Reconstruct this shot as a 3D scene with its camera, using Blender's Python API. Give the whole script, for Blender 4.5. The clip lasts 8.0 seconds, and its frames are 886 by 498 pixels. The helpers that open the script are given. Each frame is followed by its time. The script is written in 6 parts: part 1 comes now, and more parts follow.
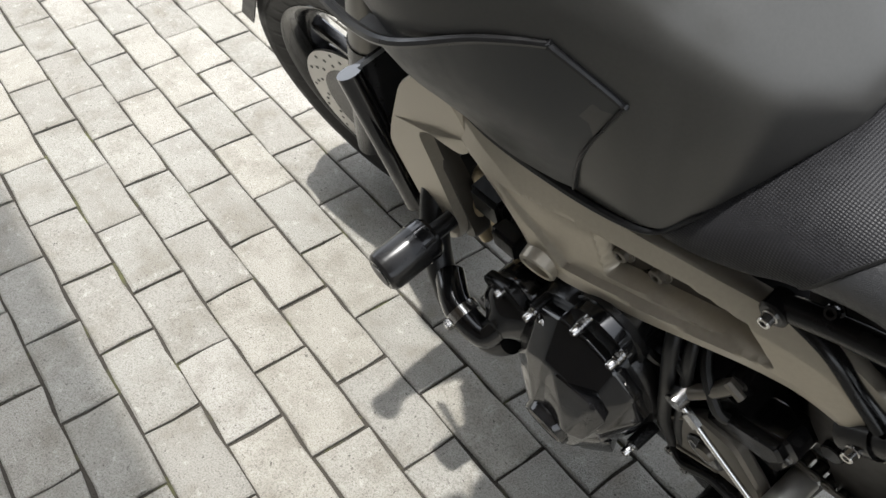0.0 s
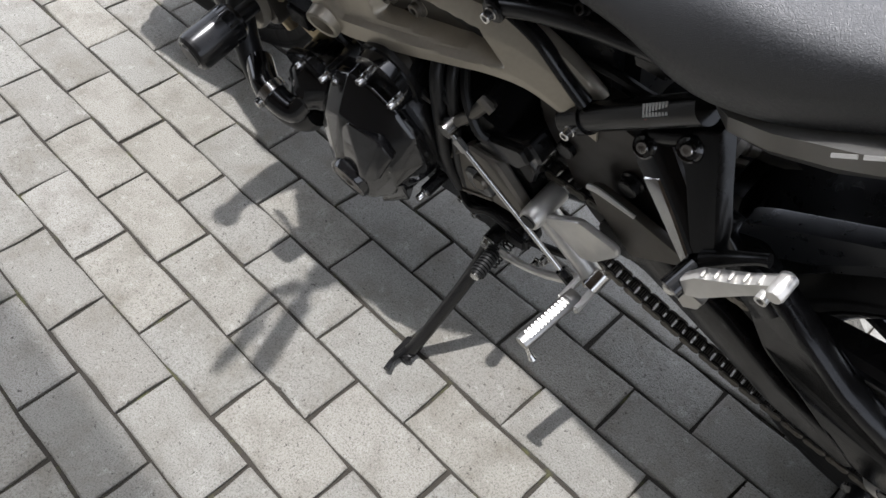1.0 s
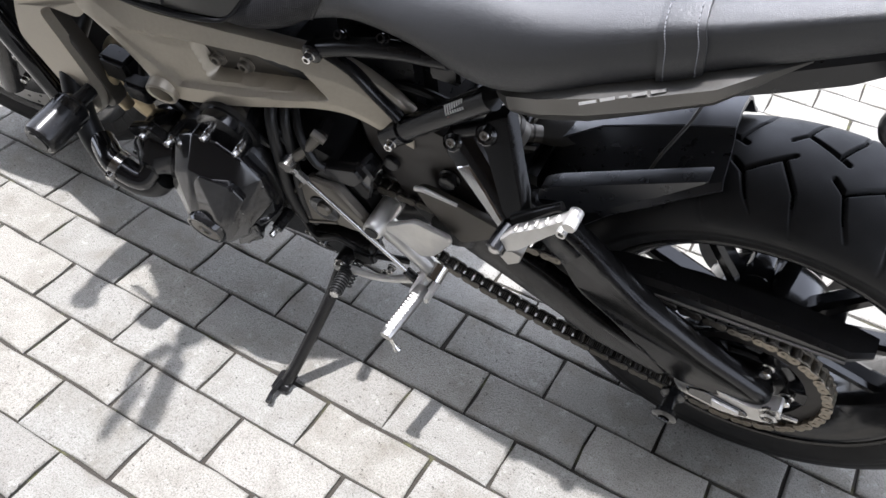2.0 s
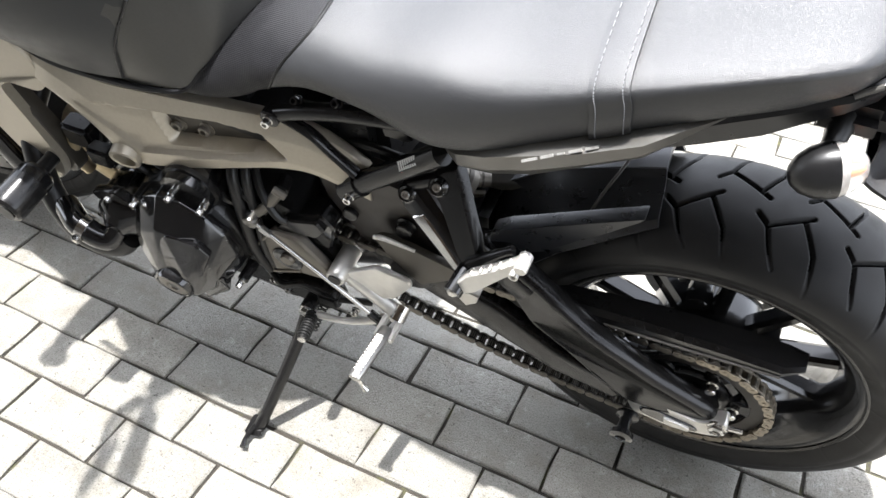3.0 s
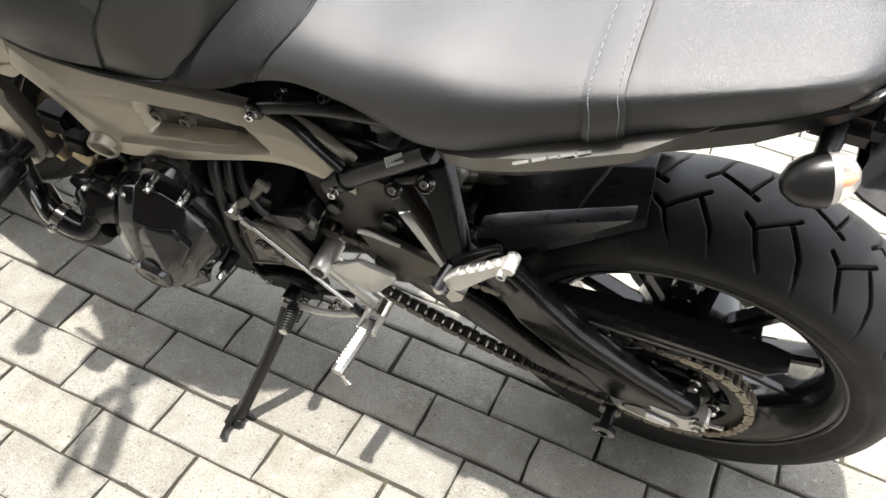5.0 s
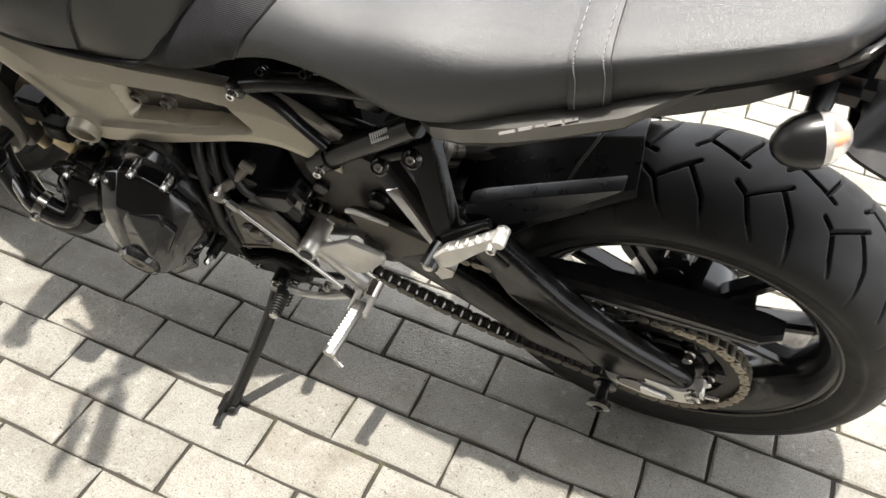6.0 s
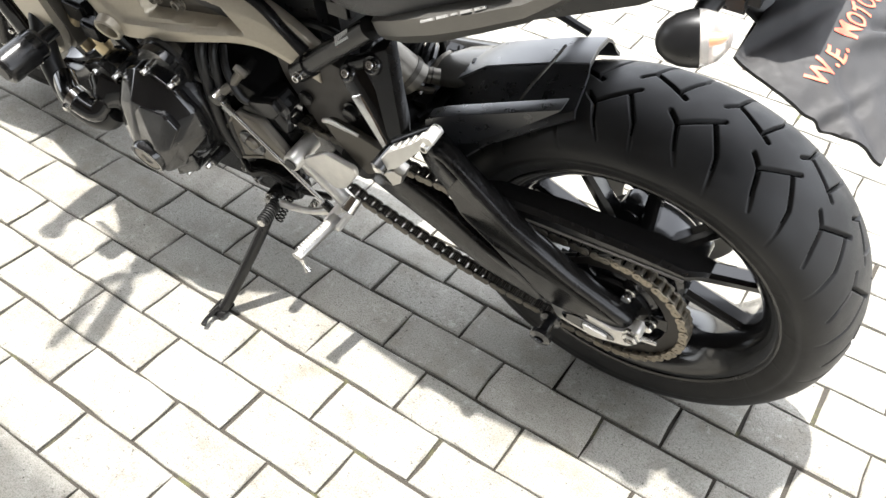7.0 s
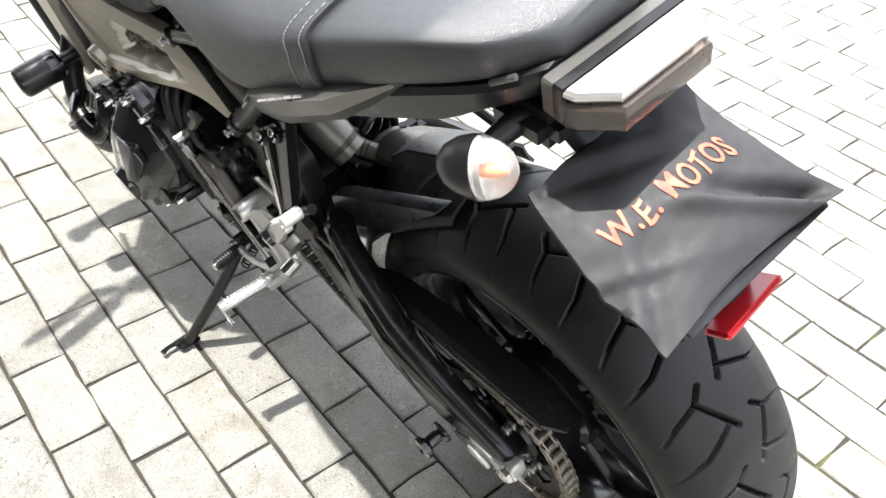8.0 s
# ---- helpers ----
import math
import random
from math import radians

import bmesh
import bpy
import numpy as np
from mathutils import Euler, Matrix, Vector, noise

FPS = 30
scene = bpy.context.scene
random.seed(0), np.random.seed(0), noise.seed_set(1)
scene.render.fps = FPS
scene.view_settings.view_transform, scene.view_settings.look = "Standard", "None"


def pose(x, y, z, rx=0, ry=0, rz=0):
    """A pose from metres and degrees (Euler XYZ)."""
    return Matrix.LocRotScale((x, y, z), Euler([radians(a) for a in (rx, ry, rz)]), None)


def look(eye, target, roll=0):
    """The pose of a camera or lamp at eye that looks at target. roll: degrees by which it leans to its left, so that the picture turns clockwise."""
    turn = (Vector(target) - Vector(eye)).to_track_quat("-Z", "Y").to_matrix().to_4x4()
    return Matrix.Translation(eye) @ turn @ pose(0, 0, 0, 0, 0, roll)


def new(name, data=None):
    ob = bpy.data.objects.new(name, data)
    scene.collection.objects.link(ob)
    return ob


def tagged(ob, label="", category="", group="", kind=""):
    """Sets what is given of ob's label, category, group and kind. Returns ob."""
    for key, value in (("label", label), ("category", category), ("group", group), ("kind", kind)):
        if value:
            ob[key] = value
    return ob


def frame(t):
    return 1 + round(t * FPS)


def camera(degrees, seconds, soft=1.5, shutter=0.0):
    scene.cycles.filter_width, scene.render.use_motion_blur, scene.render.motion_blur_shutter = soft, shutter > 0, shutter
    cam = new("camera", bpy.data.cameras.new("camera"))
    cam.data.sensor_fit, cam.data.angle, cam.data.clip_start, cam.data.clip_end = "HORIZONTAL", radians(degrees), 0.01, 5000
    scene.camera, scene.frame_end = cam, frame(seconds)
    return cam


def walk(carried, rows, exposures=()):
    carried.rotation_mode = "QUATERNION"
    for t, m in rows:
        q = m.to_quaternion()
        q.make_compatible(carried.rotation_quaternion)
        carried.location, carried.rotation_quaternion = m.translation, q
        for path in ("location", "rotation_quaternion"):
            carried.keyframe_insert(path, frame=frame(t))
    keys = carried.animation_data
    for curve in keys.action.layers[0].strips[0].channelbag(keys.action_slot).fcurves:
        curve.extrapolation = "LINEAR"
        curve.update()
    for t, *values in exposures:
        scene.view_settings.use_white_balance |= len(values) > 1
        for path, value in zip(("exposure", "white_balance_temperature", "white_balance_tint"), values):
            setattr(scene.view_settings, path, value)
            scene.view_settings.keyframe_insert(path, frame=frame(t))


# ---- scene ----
cam = camera(56.6, 8.0)
PATH = [
    (0, (0.163, -0.412, 1.143), (-0.975, 0.391, -0.292), -1.4),
    (0.2, (0.222, -0.404, 1.113), (-0.821, 0.356, -0.415), -1.2),
    (0.5, (0.324, -0.424, 1.093), (-0.623, 0.321, -0.503), 0.9),
    (0.7, (0.38, -0.439, 1.086), (-0.548, 0.342, -0.504), 1.6),
    (1, (0.421, -0.481, 1.102), (-0.448, 0.438, -0.447), 3.2),
    (1.5, (0.485, -0.602, 1.125), (-0.259, 0.562, -0.322), 4.7),
    (2, (0.523, -0.639, 1.15), (-0.14, 0.64, -0.237), 4.2),
    (2.2, (0.536, -0.647, 1.164), (-0.111, 0.652, -0.212), 3.8),
    (3.3, (0.527, -0.662, 1.23), (-0.041, 0.701, -0.118), 3.9),
    (3.5, (0.526, -0.662, 1.233), (-0.03, 0.702, -0.12), 4.3),
    (4, (0.518, -0.651, 1.23), (-0.016, 0.704, -0.141), 5.1),
    (4.5, (0.506, -0.648, 1.231), (-0.015, 0.698, -0.154), 5.6),
    (5.8, (0.503, -0.641, 1.23), (0.013, 0.705, -0.165), 5.4),
    (6, (0.51, -0.642, 1.212), (0.023, 0.69, -0.198), 4.8),
    (6.5, (0.57, -0.671, 1.17), (-0.007, 0.613, -0.251), 3.8),
    (6.8, (0.677, -0.683, 1.162), (-0.016, 0.579, -0.227), 4.6),
    (7, (0.781, -0.681, 1.147), (0.028, 0.576, -0.214), 4.5),
    (7.5, (0.916, -0.581, 1.156), (0.04, 0.608, -0.192), 4.0),
    (7.8, (0.962, -0.436, 1.154), (-0.052, 0.651, -0.184), 3.2),
    (8, (1.0, -0.329, 1.166), (-0.14, 0.654, -0.152), 2.8),
]
EXPOSURES = [(0.0, 1.66, 6290, 10), (0.4, 1.66, 5990, 12), (1.0, 1.42, 6040, 13), (1.5, 1.79, 5940, 14), (2.2, 2.19, 5890, 15), (3.4, 2.68, 6340, 10), (4.5, 2.45, 6440, 10), (5.8, 2.12, 6690, 10), (6.05, 2.16, 6690, 10),
             (6.5, 2.66, 6340, 10), (7.0, 2.68, 6390, 10), (8.0, 2.38, 6240, 10)]
walk(cam, [(t, look(eye, target, roll)) for t, eye, target, roll in PATH], EXPOSURES)

# world, sun and exposure
SUN_DIR = Vector((-0.118, -0.106, 0.987)).normalized()
world = bpy.data.worlds.new("sky")
scene.world = world
world.use_nodes = True
wn = world.node_tree.nodes
wl = world.node_tree.links
sky = wn.new("ShaderNodeTexSky")
sky.sky_type = "NISHITA"
sky.sun_disc = False
sky.sun_elevation = math.asin(SUN_DIR.z)
sky.sun_rotation = math.atan2(SUN_DIR.x, SUN_DIR.y)
sky.dust_density = 2.0
haze = wn.new("ShaderNodeHueSaturation")
haze.inputs["Saturation"].default_value = 0.18
wl.new(sky.outputs[0], haze.inputs["Color"])
wl.new(haze.outputs[0], wn["Background"].inputs[0])
wn["Background"].inputs[1].default_value = 0.15
sun = new("sun", bpy.data.lights.new("sun", "SUN"))
sun.data.energy = 2.2
sun.data.angle = radians(1.0)
sun.data.color = (1.0, 0.96, 0.895)
sun.matrix_world = look(SUN_DIR * 6, (0, 0, 0))

# materials
def material(name, base, rough=0.5, metal=0.0, vary=0.12, grain=60.0, stain=4.0, bump=0.05, bump_size=400.0,
             rough_vary=0.1, coat=0.0, tint=None, spec=0.5):
    """A painted, cast or moulded surface: base colour varied at two scales, with roughness wear and fine relief."""
    m = bpy.data.materials.new(name)
    m.use_nodes = True
    n, l = m.node_tree.nodes, m.node_tree.links
    b = n["Principled BSDF"]
    co = n.new("ShaderNodeTexCoord")
    big = n.new("ShaderNodeTexNoise")
    big.inputs["Scale"].default_value = stain
    big.inputs["Detail"].default_value = 4
    small = n.new("ShaderNodeTexNoise")
    small.inputs["Scale"].default_value = grain
    small.inputs["Detail"].default_value = 5
    for t in (big, small):
        l.new(co.outputs["Object"], t.inputs["Vector"])
    mix = n.new("ShaderNodeMath")
    mix.operation = "ADD"
    l.new(big.outputs[0], mix.inputs[0])
    l.new(small.outputs[0], mix.inputs[1])
    ramp = n.new("ShaderNodeMapRange")
    ramp.inputs["From Min"].default_value = 0.7
    ramp.inputs["From Max"].default_value = 1.3
    ramp.inputs["To Min"].default_value = 0.0
    ramp.inputs["To Max"].default_value = 1.0
    l.new(mix.outputs[0], ramp.inputs["Value"])
    col = n.new("ShaderNodeMix")
    col.data_type = "RGBA"
    dark = tuple(c * (1 - vary) for c in base)
    lite = tuple(min(1, c * (1 + vary)) for c in (tint or base))
    col.inputs["A"].default_value = (*dark, 1)
    col.inputs["B"].default_value = (*lite, 1)
    l.new(ramp.outputs[0], col.inputs["Factor"])
    l.new(col.outputs["Result"], b.inputs["Base Color"])
    rr = n.new("ShaderNodeMapRange")
    rr.inputs["From Min"].default_value = 0.3
    rr.inputs["From Max"].default_value = 0.7
    rr.inputs["To Min"].default_value = max(0.02, rough - rough_vary)
    rr.inputs["To Max"].default_value = min(1, rough + rough_vary)
    l.new(small.outputs[0], rr.inputs["Value"])
    l.new(rr.outputs[0], b.inputs["Roughness"])
    b.inputs["Metallic"].default_value = metal
    b.inputs["Coat Weight"].default_value = coat
    b.inputs["Coat Roughness"].default_value = 0.08
    b.inputs["Specular IOR Level"].default_value = spec
    if bump:
        fine = n.new("ShaderNodeTexNoise")
        fine.inputs["Scale"].default_value = bump_size
        fine.inputs["Detail"].default_value = 3
        l.new(co.outputs["Object"], fine.inputs["Vector"])
        bp = n.new("ShaderNodeBump")
        bp.inputs["Strength"].default_value = bump
        bp.inputs["Distance"].default_value = 0.002
        l.new(fine.outputs[0], bp.inputs["Height"])
        l.new(bp.outputs[0], b.inputs["Normal"])
    return m


def weave_material(name, base, rough, pitch):
    """Moulded grip texture: a fine raised grid of dots."""
    m = material(name, base, rough, bump=0, spec=0.3)
    n, l = m.node_tree.nodes, m.node_tree.links
    co = n.new("ShaderNodeTexCoord")
    sep = n.new("ShaderNodeSeparateXYZ")
    l.new(co.outputs["Object"], sep.inputs[0])
    waves = []
    down = n.new("ShaderNodeMath")
    down.operation = "ADD"
    l.new(sep.outputs["Y"], down.inputs[0])
    l.new(sep.outputs["Z"], down.inputs[1])
    for run in (sep.outputs["X"], down.outputs[0]):
        k = n.new("ShaderNodeMath")
        k.operation = "MULTIPLY"
        k.inputs[1].default_value = 2 * math.pi / pitch
        l.new(run, k.inputs[0])
        s = n.new("ShaderNodeMath")
        s.operation = "SINE"
        l.new(k.outputs[0], s.inputs[0])
        waves.append(s)
    mul = n.new("ShaderNodeMath")
    mul.operation = "ADD"
    l.new(waves[0].outputs[0], mul.inputs[0])
    l.new(waves[1].outputs[0], mul.inputs[1])
    bp = n.new("ShaderNodeBump")
    bp.inputs["Strength"].default_value = 0.3
    bp.inputs["Distance"].default_value = 0.0005
    l.new(mul.outputs[0], bp.inputs["Height"])
    l.new(bp.outputs[0], n["Principled BSDF"].inputs["Normal"])
    return m


def paver_material():
    m = bpy.data.materials.new("paver_concrete")
    m.use_nodes = True
    n, l = m.node_tree.nodes, m.node_tree.links
    b = n["Principled BSDF"]
    geo = n.new("ShaderNodeNewGeometry")
    info = n.new("ShaderNodeObjectInfo")
    add = n.new("ShaderNodeMath")
    add.operation = "ADD"
    l.new(geo.outputs["Random Per Island"], add.inputs[0])
    l.new(info.outputs["Random"], add.inputs[1])
    frac = n.new("ShaderNodeMath")
    frac.operation = "FRACT"
    l.new(add.outputs[0], frac.inputs[0])
    tone = n.new("ShaderNodeValToRGB")
    tone.color_ramp.elements[0].color = (0.345, 0.33, 0.295, 1)
    tone.color_ramp.elements[1].color = (0.435, 0.42, 0.38, 1)
    mid = tone.color_ramp.elements.new(0.5)
    mid.color = (0.385, 0.375, 0.34, 1)
    warm = tone.color_ramp.elements.new(0.75)
    warm.color = (0.415, 0.395, 0.345, 1)
    l.new(frac.outputs[0], tone.inputs[0])

    def noise_tex(scale, detail, rough):
        t = n.new("ShaderNodeTexNoise")
        t.inputs["Scale"].default_value = scale
        t.inputs["Detail"].default_value = detail
        t.inputs["Roughness"].default_value = rough
        l.new(geo.outputs["Position"], t.inputs["Vector"])
        return t

    def layer(colour_in, factor_out, colour, lo, hi, strength):
        r = n.new("ShaderNodeMapRange")
        r.inputs["From Min"].default_value = lo
        r.inputs["From Max"].default_value = hi
        r.inputs["To Max"].default_value = strength
        l.new(factor_out, r.inputs["Value"])
        mx = n.new("ShaderNodeMix")
        mx.data_type = "RGBA"
        l.new(r.outputs[0], mx.inputs["Factor"])
        l.new(colour_in, mx.inputs["A"])
        mx.inputs["B"].default_value = (*colour, 1)
        return mx.outputs["Result"]

    blot, sand, pit, streak = noise_tex(11, 6, 0.65), noise_tex(380, 5, 0.75), noise_tex(95, 6, 0.75), noise_tex(34, 7, 0.75)
    c = layer(tone.outputs[0], blot.outputs[0], (0.22, 0.200, 0.160), 0.46, 0.70, 0.65)
    c = layer(c, streak.outputs[0], (0.60, 0.585, 0.54), 0.56, 0.70, 0.65)
    c = layer(c, sand.outputs[0], (0.13, 0.12, 0.098), 0.47, 0.66, 0.80)
    c = layer(c, pit.outputs[0], (0.055, 0.050, 0.042), 0.60, 0.67, 0.75)
    l.new(c, b.inputs["Base Color"])
    b.inputs["Roughness"].default_value = 0.85
    b.inputs["Specular IOR Level"].default_value = 0.3
    h = n.new("ShaderNodeMath")
    h.operation = "SUBTRACT"
    l.new(sand.outputs[0], h.inputs[0])
    pr = n.new("ShaderNodeMapRange")
    pr.inputs["From Min"].default_value = 0.60
    pr.inputs["From Max"].default_value = 0.75
    l.new(pit.outputs[0], pr.inputs["Value"])
    l.new(pr.outputs[0], h.inputs[1])
    bp = n.new("ShaderNodeBump")
    bp.inputs["Strength"].default_value = 0.9
    bp.inputs["Distance"].default_value = 0.0065
    l.new(h.outputs[0], bp.inputs["Height"])
    l.new(bp.outputs[0], b.inputs["Normal"])
    return m


def joint_material():
    """Dark sand bed with patches of moss."""
    m = bpy.data.materials.new("joint_sand")
    m.use_nodes = True
    n, l = m.node_tree.nodes, m.node_tree.links
    b = n["Principled BSDF"]
    geo = n.new("ShaderNodeNewGeometry")
    t = n.new("ShaderNodeTexNoise")
    t.inputs["Scale"].default_value = 9
    t.inputs["Detail"].default_value = 8
    t.inputs["Roughness"].default_value = 0.7
    l.new(geo.outputs["Position"], t.inputs["Vector"])
    r = n.new("ShaderNodeValToRGB")
    r.color_ramp.elements[0].position = 0.55
    r.color_ramp.elements[0].color = (0.038, 0.033, 0.026, 1)
    r.color_ramp.elements[1].position = 0.68
    r.color_ramp.elements[1].color = (0.085, 0.088, 0.030, 1)
    l.new(t.outputs[0], r.inputs[0])
    l.new(r.outputs[0], b.inputs["Base Color"])
    b.inputs["Roughness"].default_value = 0.95
    f = n.new("ShaderNodeTexNoise")
    f.inputs["Scale"].default_value = 300
    l.new(geo.outputs["Position"], f.inputs["Vector"])
    bp = n.new("ShaderNodeBump")
    bp.inputs["Distance"].default_value = 0.003
    l.new(f.outputs[0], bp.inputs["Height"])
    l.new(bp.outputs[0], b.inputs["Normal"])
    return m


def glass_material(name, colour, rough=0.05):
    m = bpy.data.materials.new(name)
    m.use_nodes = True
    b = m.node_tree.nodes["Principled BSDF"]
    b.inputs["Base Color"].default_value = (*colour, 1)
    b.inputs["Transmission Weight"].default_value = 0.85
    b.inputs["Roughness"].default_value = rough
    b.inputs["IOR"].default_value = 1.49
    return m



def sheet_material(name, colour, clear):
    """A milky plastic sheet that lets part of the sun through."""
    m = bpy.data.materials.new(name)
    m.use_nodes = True
    n, l = m.node_tree.nodes, m.node_tree.links
    t = n.new("ShaderNodeBsdfTransparent")
    t.inputs[0].default_value = (*colour, 1)
    mix = n.new("ShaderNodeMixShader")
    mix.inputs[0].default_value = clear
    n["Principled BSDF"].inputs["Base Color"].default_value = (0.25, 0.24, 0.22, 1)
    l.new(n["Principled BSDF"].outputs[0], mix.inputs[1])
    l.new(t.outputs[0], mix.inputs[2])
    l.new(mix.outputs[0], n["Material Output"].inputs[0])
    return m


PAVER = paver_material()
SAND = joint_material()
TYRE = material("tyre_rubber", (0.0088, 0.0088, 0.0091), 0.56, vary=0.35, grain=25, stain=5, bump=0.10, bump_size=700, rough_vary=0.12, tint=(0.015, 0.0144, 0.0138), spec=0.33)
GROOVE_SHADE = material("tread_groove_shade", (0.0025, 0.0025, 0.0025), 0.95, bump=0, spec=0.05)
RIM = material("wheel_black", (0.007, 0.007, 0.0075), 0.13, vary=0.2, coat=0.3, bump=0.02, rough_vary=0.05)
RIM_LIP = material("rim_lip_worn", (0.05, 0.049, 0.047), 0.2, metal=0.6, vary=0.3, bump=0, rough_vary=0.04)
BLACK_MATT = material("black_plastic", (0.010, 0.010, 0.0105), 0.32, vary=0.25, bump=0.05, bump_size=900, rough_vary=0.06, spec=0.4)
BLACK_SATIN = material("black_satin_metal", (0.0095, 0.0092, 0.0092), 0.22, vary=0.25, bump=0, rough_vary=0.05, spec=0.36)
BLACK_GLOSS = material("black_gloss_engine", (0.0065, 0.0065, 0.007), 0.11, vary=0.25, coat=0.4, bump=0.02, bump_size=120, rough_vary=0.04, spec=0.5)
HUGGER = material("hugger_plastic", (0.019, 0.0196, 0.0215), 0.30, vary=0.15, bump=0, rough_vary=0.05, spec=0.7)
RUBBER = material("black_rubber", (0.011, 0.011, 0.011), 0.40, vary=0.2, rough_vary=0.06, spec=0.35)
DECK_SHEEN = material("hugger_deck_sheen", (0.10, 0.102, 0.11), 0.32, vary=0.1, bump=0, rough_vary=0.05, spec=1.0)
FRAME = material("frame_taupe_paint", (0.39, 0.353, 0.285), 0.33, metal=0.5, vary=0.06, grain=200, bump=0, rough_vary=0.05)
BRACKET = material("bracket_grey", (0.18, 0.165, 0.14), 0.37, metal=0.5, vary=0.1, bump=0, rough_vary=0.06)
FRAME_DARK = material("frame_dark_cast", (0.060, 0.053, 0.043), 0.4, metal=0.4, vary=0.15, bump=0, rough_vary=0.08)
TANK = material("tank_matt_grey", (0.085, 0.083, 0.077), 0.36, metal=0.5, vary=0.06, grain=300, bump=0, rough_vary=0.04)
TANK_DARK = material("tank_side_dark", (0.030, 0.031, 0.031), 0.42, vary=0.10, bump=0.08, bump_size=1500, rough_vary=0.06)
SEAT = material("seat_vinyl", (0.0168, 0.0175, 0.0192), 0.41, vary=0.15, grain=420, bump=0.34, bump_size=1250, rough_vary=0.12, spec=0.9)
SEAT_GRIP = weave_material("seat_grip_vinyl", (0.012, 0.012, 0.0135), 0.5, 0.0030)
COVER = material("side_cover_grey", (0.135, 0.130, 0.119), 0.32, metal=0.6, vary=0.06, grain=300, bump=0, rough_vary=0.04)
ALU = material("cast_aluminium", (0.66, 0.645, 0.61), 0.36, metal=0.6, vary=0.12, grain=60, bump=0.05, bump_size=500, rough_vary=0.08)
STEEL = material("zinc_steel", (0.60, 0.59, 0.57), 0.21, metal=1.0, vary=0.2, bump=0, rough_vary=0.04)
CHAIN = material("chain_steel", (0.18, 0.165, 0.14), 0.40, metal=0.9, vary=0.35, grain=200, bump=0, rough_vary=0.08)
CHAIN_DIRTY = material("chain_greased", (0.03, 0.027, 0.024), 0.4, metal=0.5, vary=0.3, bump=0, rough_vary=0.08)
CHAIN_RUST = material("chain_worn_steel", (0.24, 0.228, 0.20), 0.38, metal=0.95, vary=0.4, grain=200, tint=(0.27, 0.235, 0.185), bump=0, rough_vary=0.07)
HEADER = material("exhaust_header", (0.52, 0.43, 0.28), 0.40, metal=0.8, vary=0.2, bump=0, rough_vary=0.08)
DISC = material("brake_disc", (0.45, 0.44, 0.42), 0.36, metal=1.0, vary=0.1, bump=0, rough_vary=0.05)
CLOTH = material("black_cloth", (0.026, 0.0255, 0.0265), 0.68, vary=0.35, grain=140, stain=16, bump=0.10, bump_size=800, rough_vary=0.10, spec=0.45)
INK = material("orange_red_paint", (0.72, 0.055, 0.03), 0.6, vary=0.15, grain=45, tint=(0.88, 0.24, 0.13))
RED = material("red_reflector", (0.40, 0.012, 0.018), 0.2, vary=0.1, coat=0.3, bump=0, rough_vary=0.04)
WHITE_MARK = material("white_print", (0.62, 0.62, 0.60), 0.5, vary=0.06, bump=0)
SILVER_MARK = material("silver_print", (0.30, 0.295, 0.28), 0.4, metal=0.3, bump=0, rough_vary=0.05)
RED_MARK = material("red_print", (0.24, 0.05, 0.04), 0.5, bump=0)
AMBER = material("amber_bulb", (0.75, 0.25, 0.06), 0.35, vary=0.1, bump=0, rough_vary=0.04)
REFLECT = material("lamp_reflector", (0.75, 0.73, 0.70), 0.2, metal=0.7, vary=0.05, bump=0, rough_vary=0.04)
LENS = glass_material("clear_lens", (0.95, 0.93, 0.9), 0.22)
SMOKE = glass_material("smoked_lens", (0.42, 0.34, 0.29), 0.10)
THREAD = material("seat_thread", (0.22, 0.22, 0.23), 0.7, bump=0)
PIVOT = material("pivot_dark_brown", (0.019, 0.016, 0.0135), 0.38, metal=0.3, vary=0.2, bump=0, rough_vary=0.08)

# mesh helpers
def finish(bm, name, mat, smooth=True, angle=35.0):
    """A mesh from a bmesh: outward normals, smooth shading with sharp edges past the angle."""
    bmesh.ops.recalc_face_normals(bm, faces=bm.faces)
    for f in bm.faces:
        f.smooth = smooth
    lim = radians(angle)
    for e in bm.edges:
        e.smooth = len(e.link_faces) == 2 and e.calc_face_angle(0) < lim
    me = bpy.data.meshes.new(name)
    bm.to_mesh(me)
    bm.free()
    me.materials.append(mat)
    return me


def part(name, bm, mat, parent, label="", smooth=True, angle=35.0):
    """Links a bmesh as one mesh object under a thing or a part."""
    ob = new(name, finish(bm, name, mat, smooth, angle))
    ob.parent = parent
    if label:
        ob["label"] = label
    return ob


def again(name, mesh, parent, m, label=""):
    """Another object on the same mesh, at the pose m in its parent's space."""
    ob = new(name, mesh)
    ob.parent = parent
    ob.matrix_basis = m
    if label:
        ob["label"] = label
    return ob


def loft(loops, caps=True, closed=True, into=None):
    """A skin through loops of equal length."""
    bm = into or bmesh.new()
    rings = [[bm.verts.new(p) for p in lp] for lp in loops]
    n = len(rings[0])
    for a, b in zip(rings, rings[1:]):
        for i in range(n if closed else n - 1):
            j = (i + 1) % n
            bm.faces.new((a[i], a[j], b[j], b[i]))
    if caps and closed:
        bm.faces.new(rings[0][::-1])
        bm.faces.new(rings[-1])
    return bm


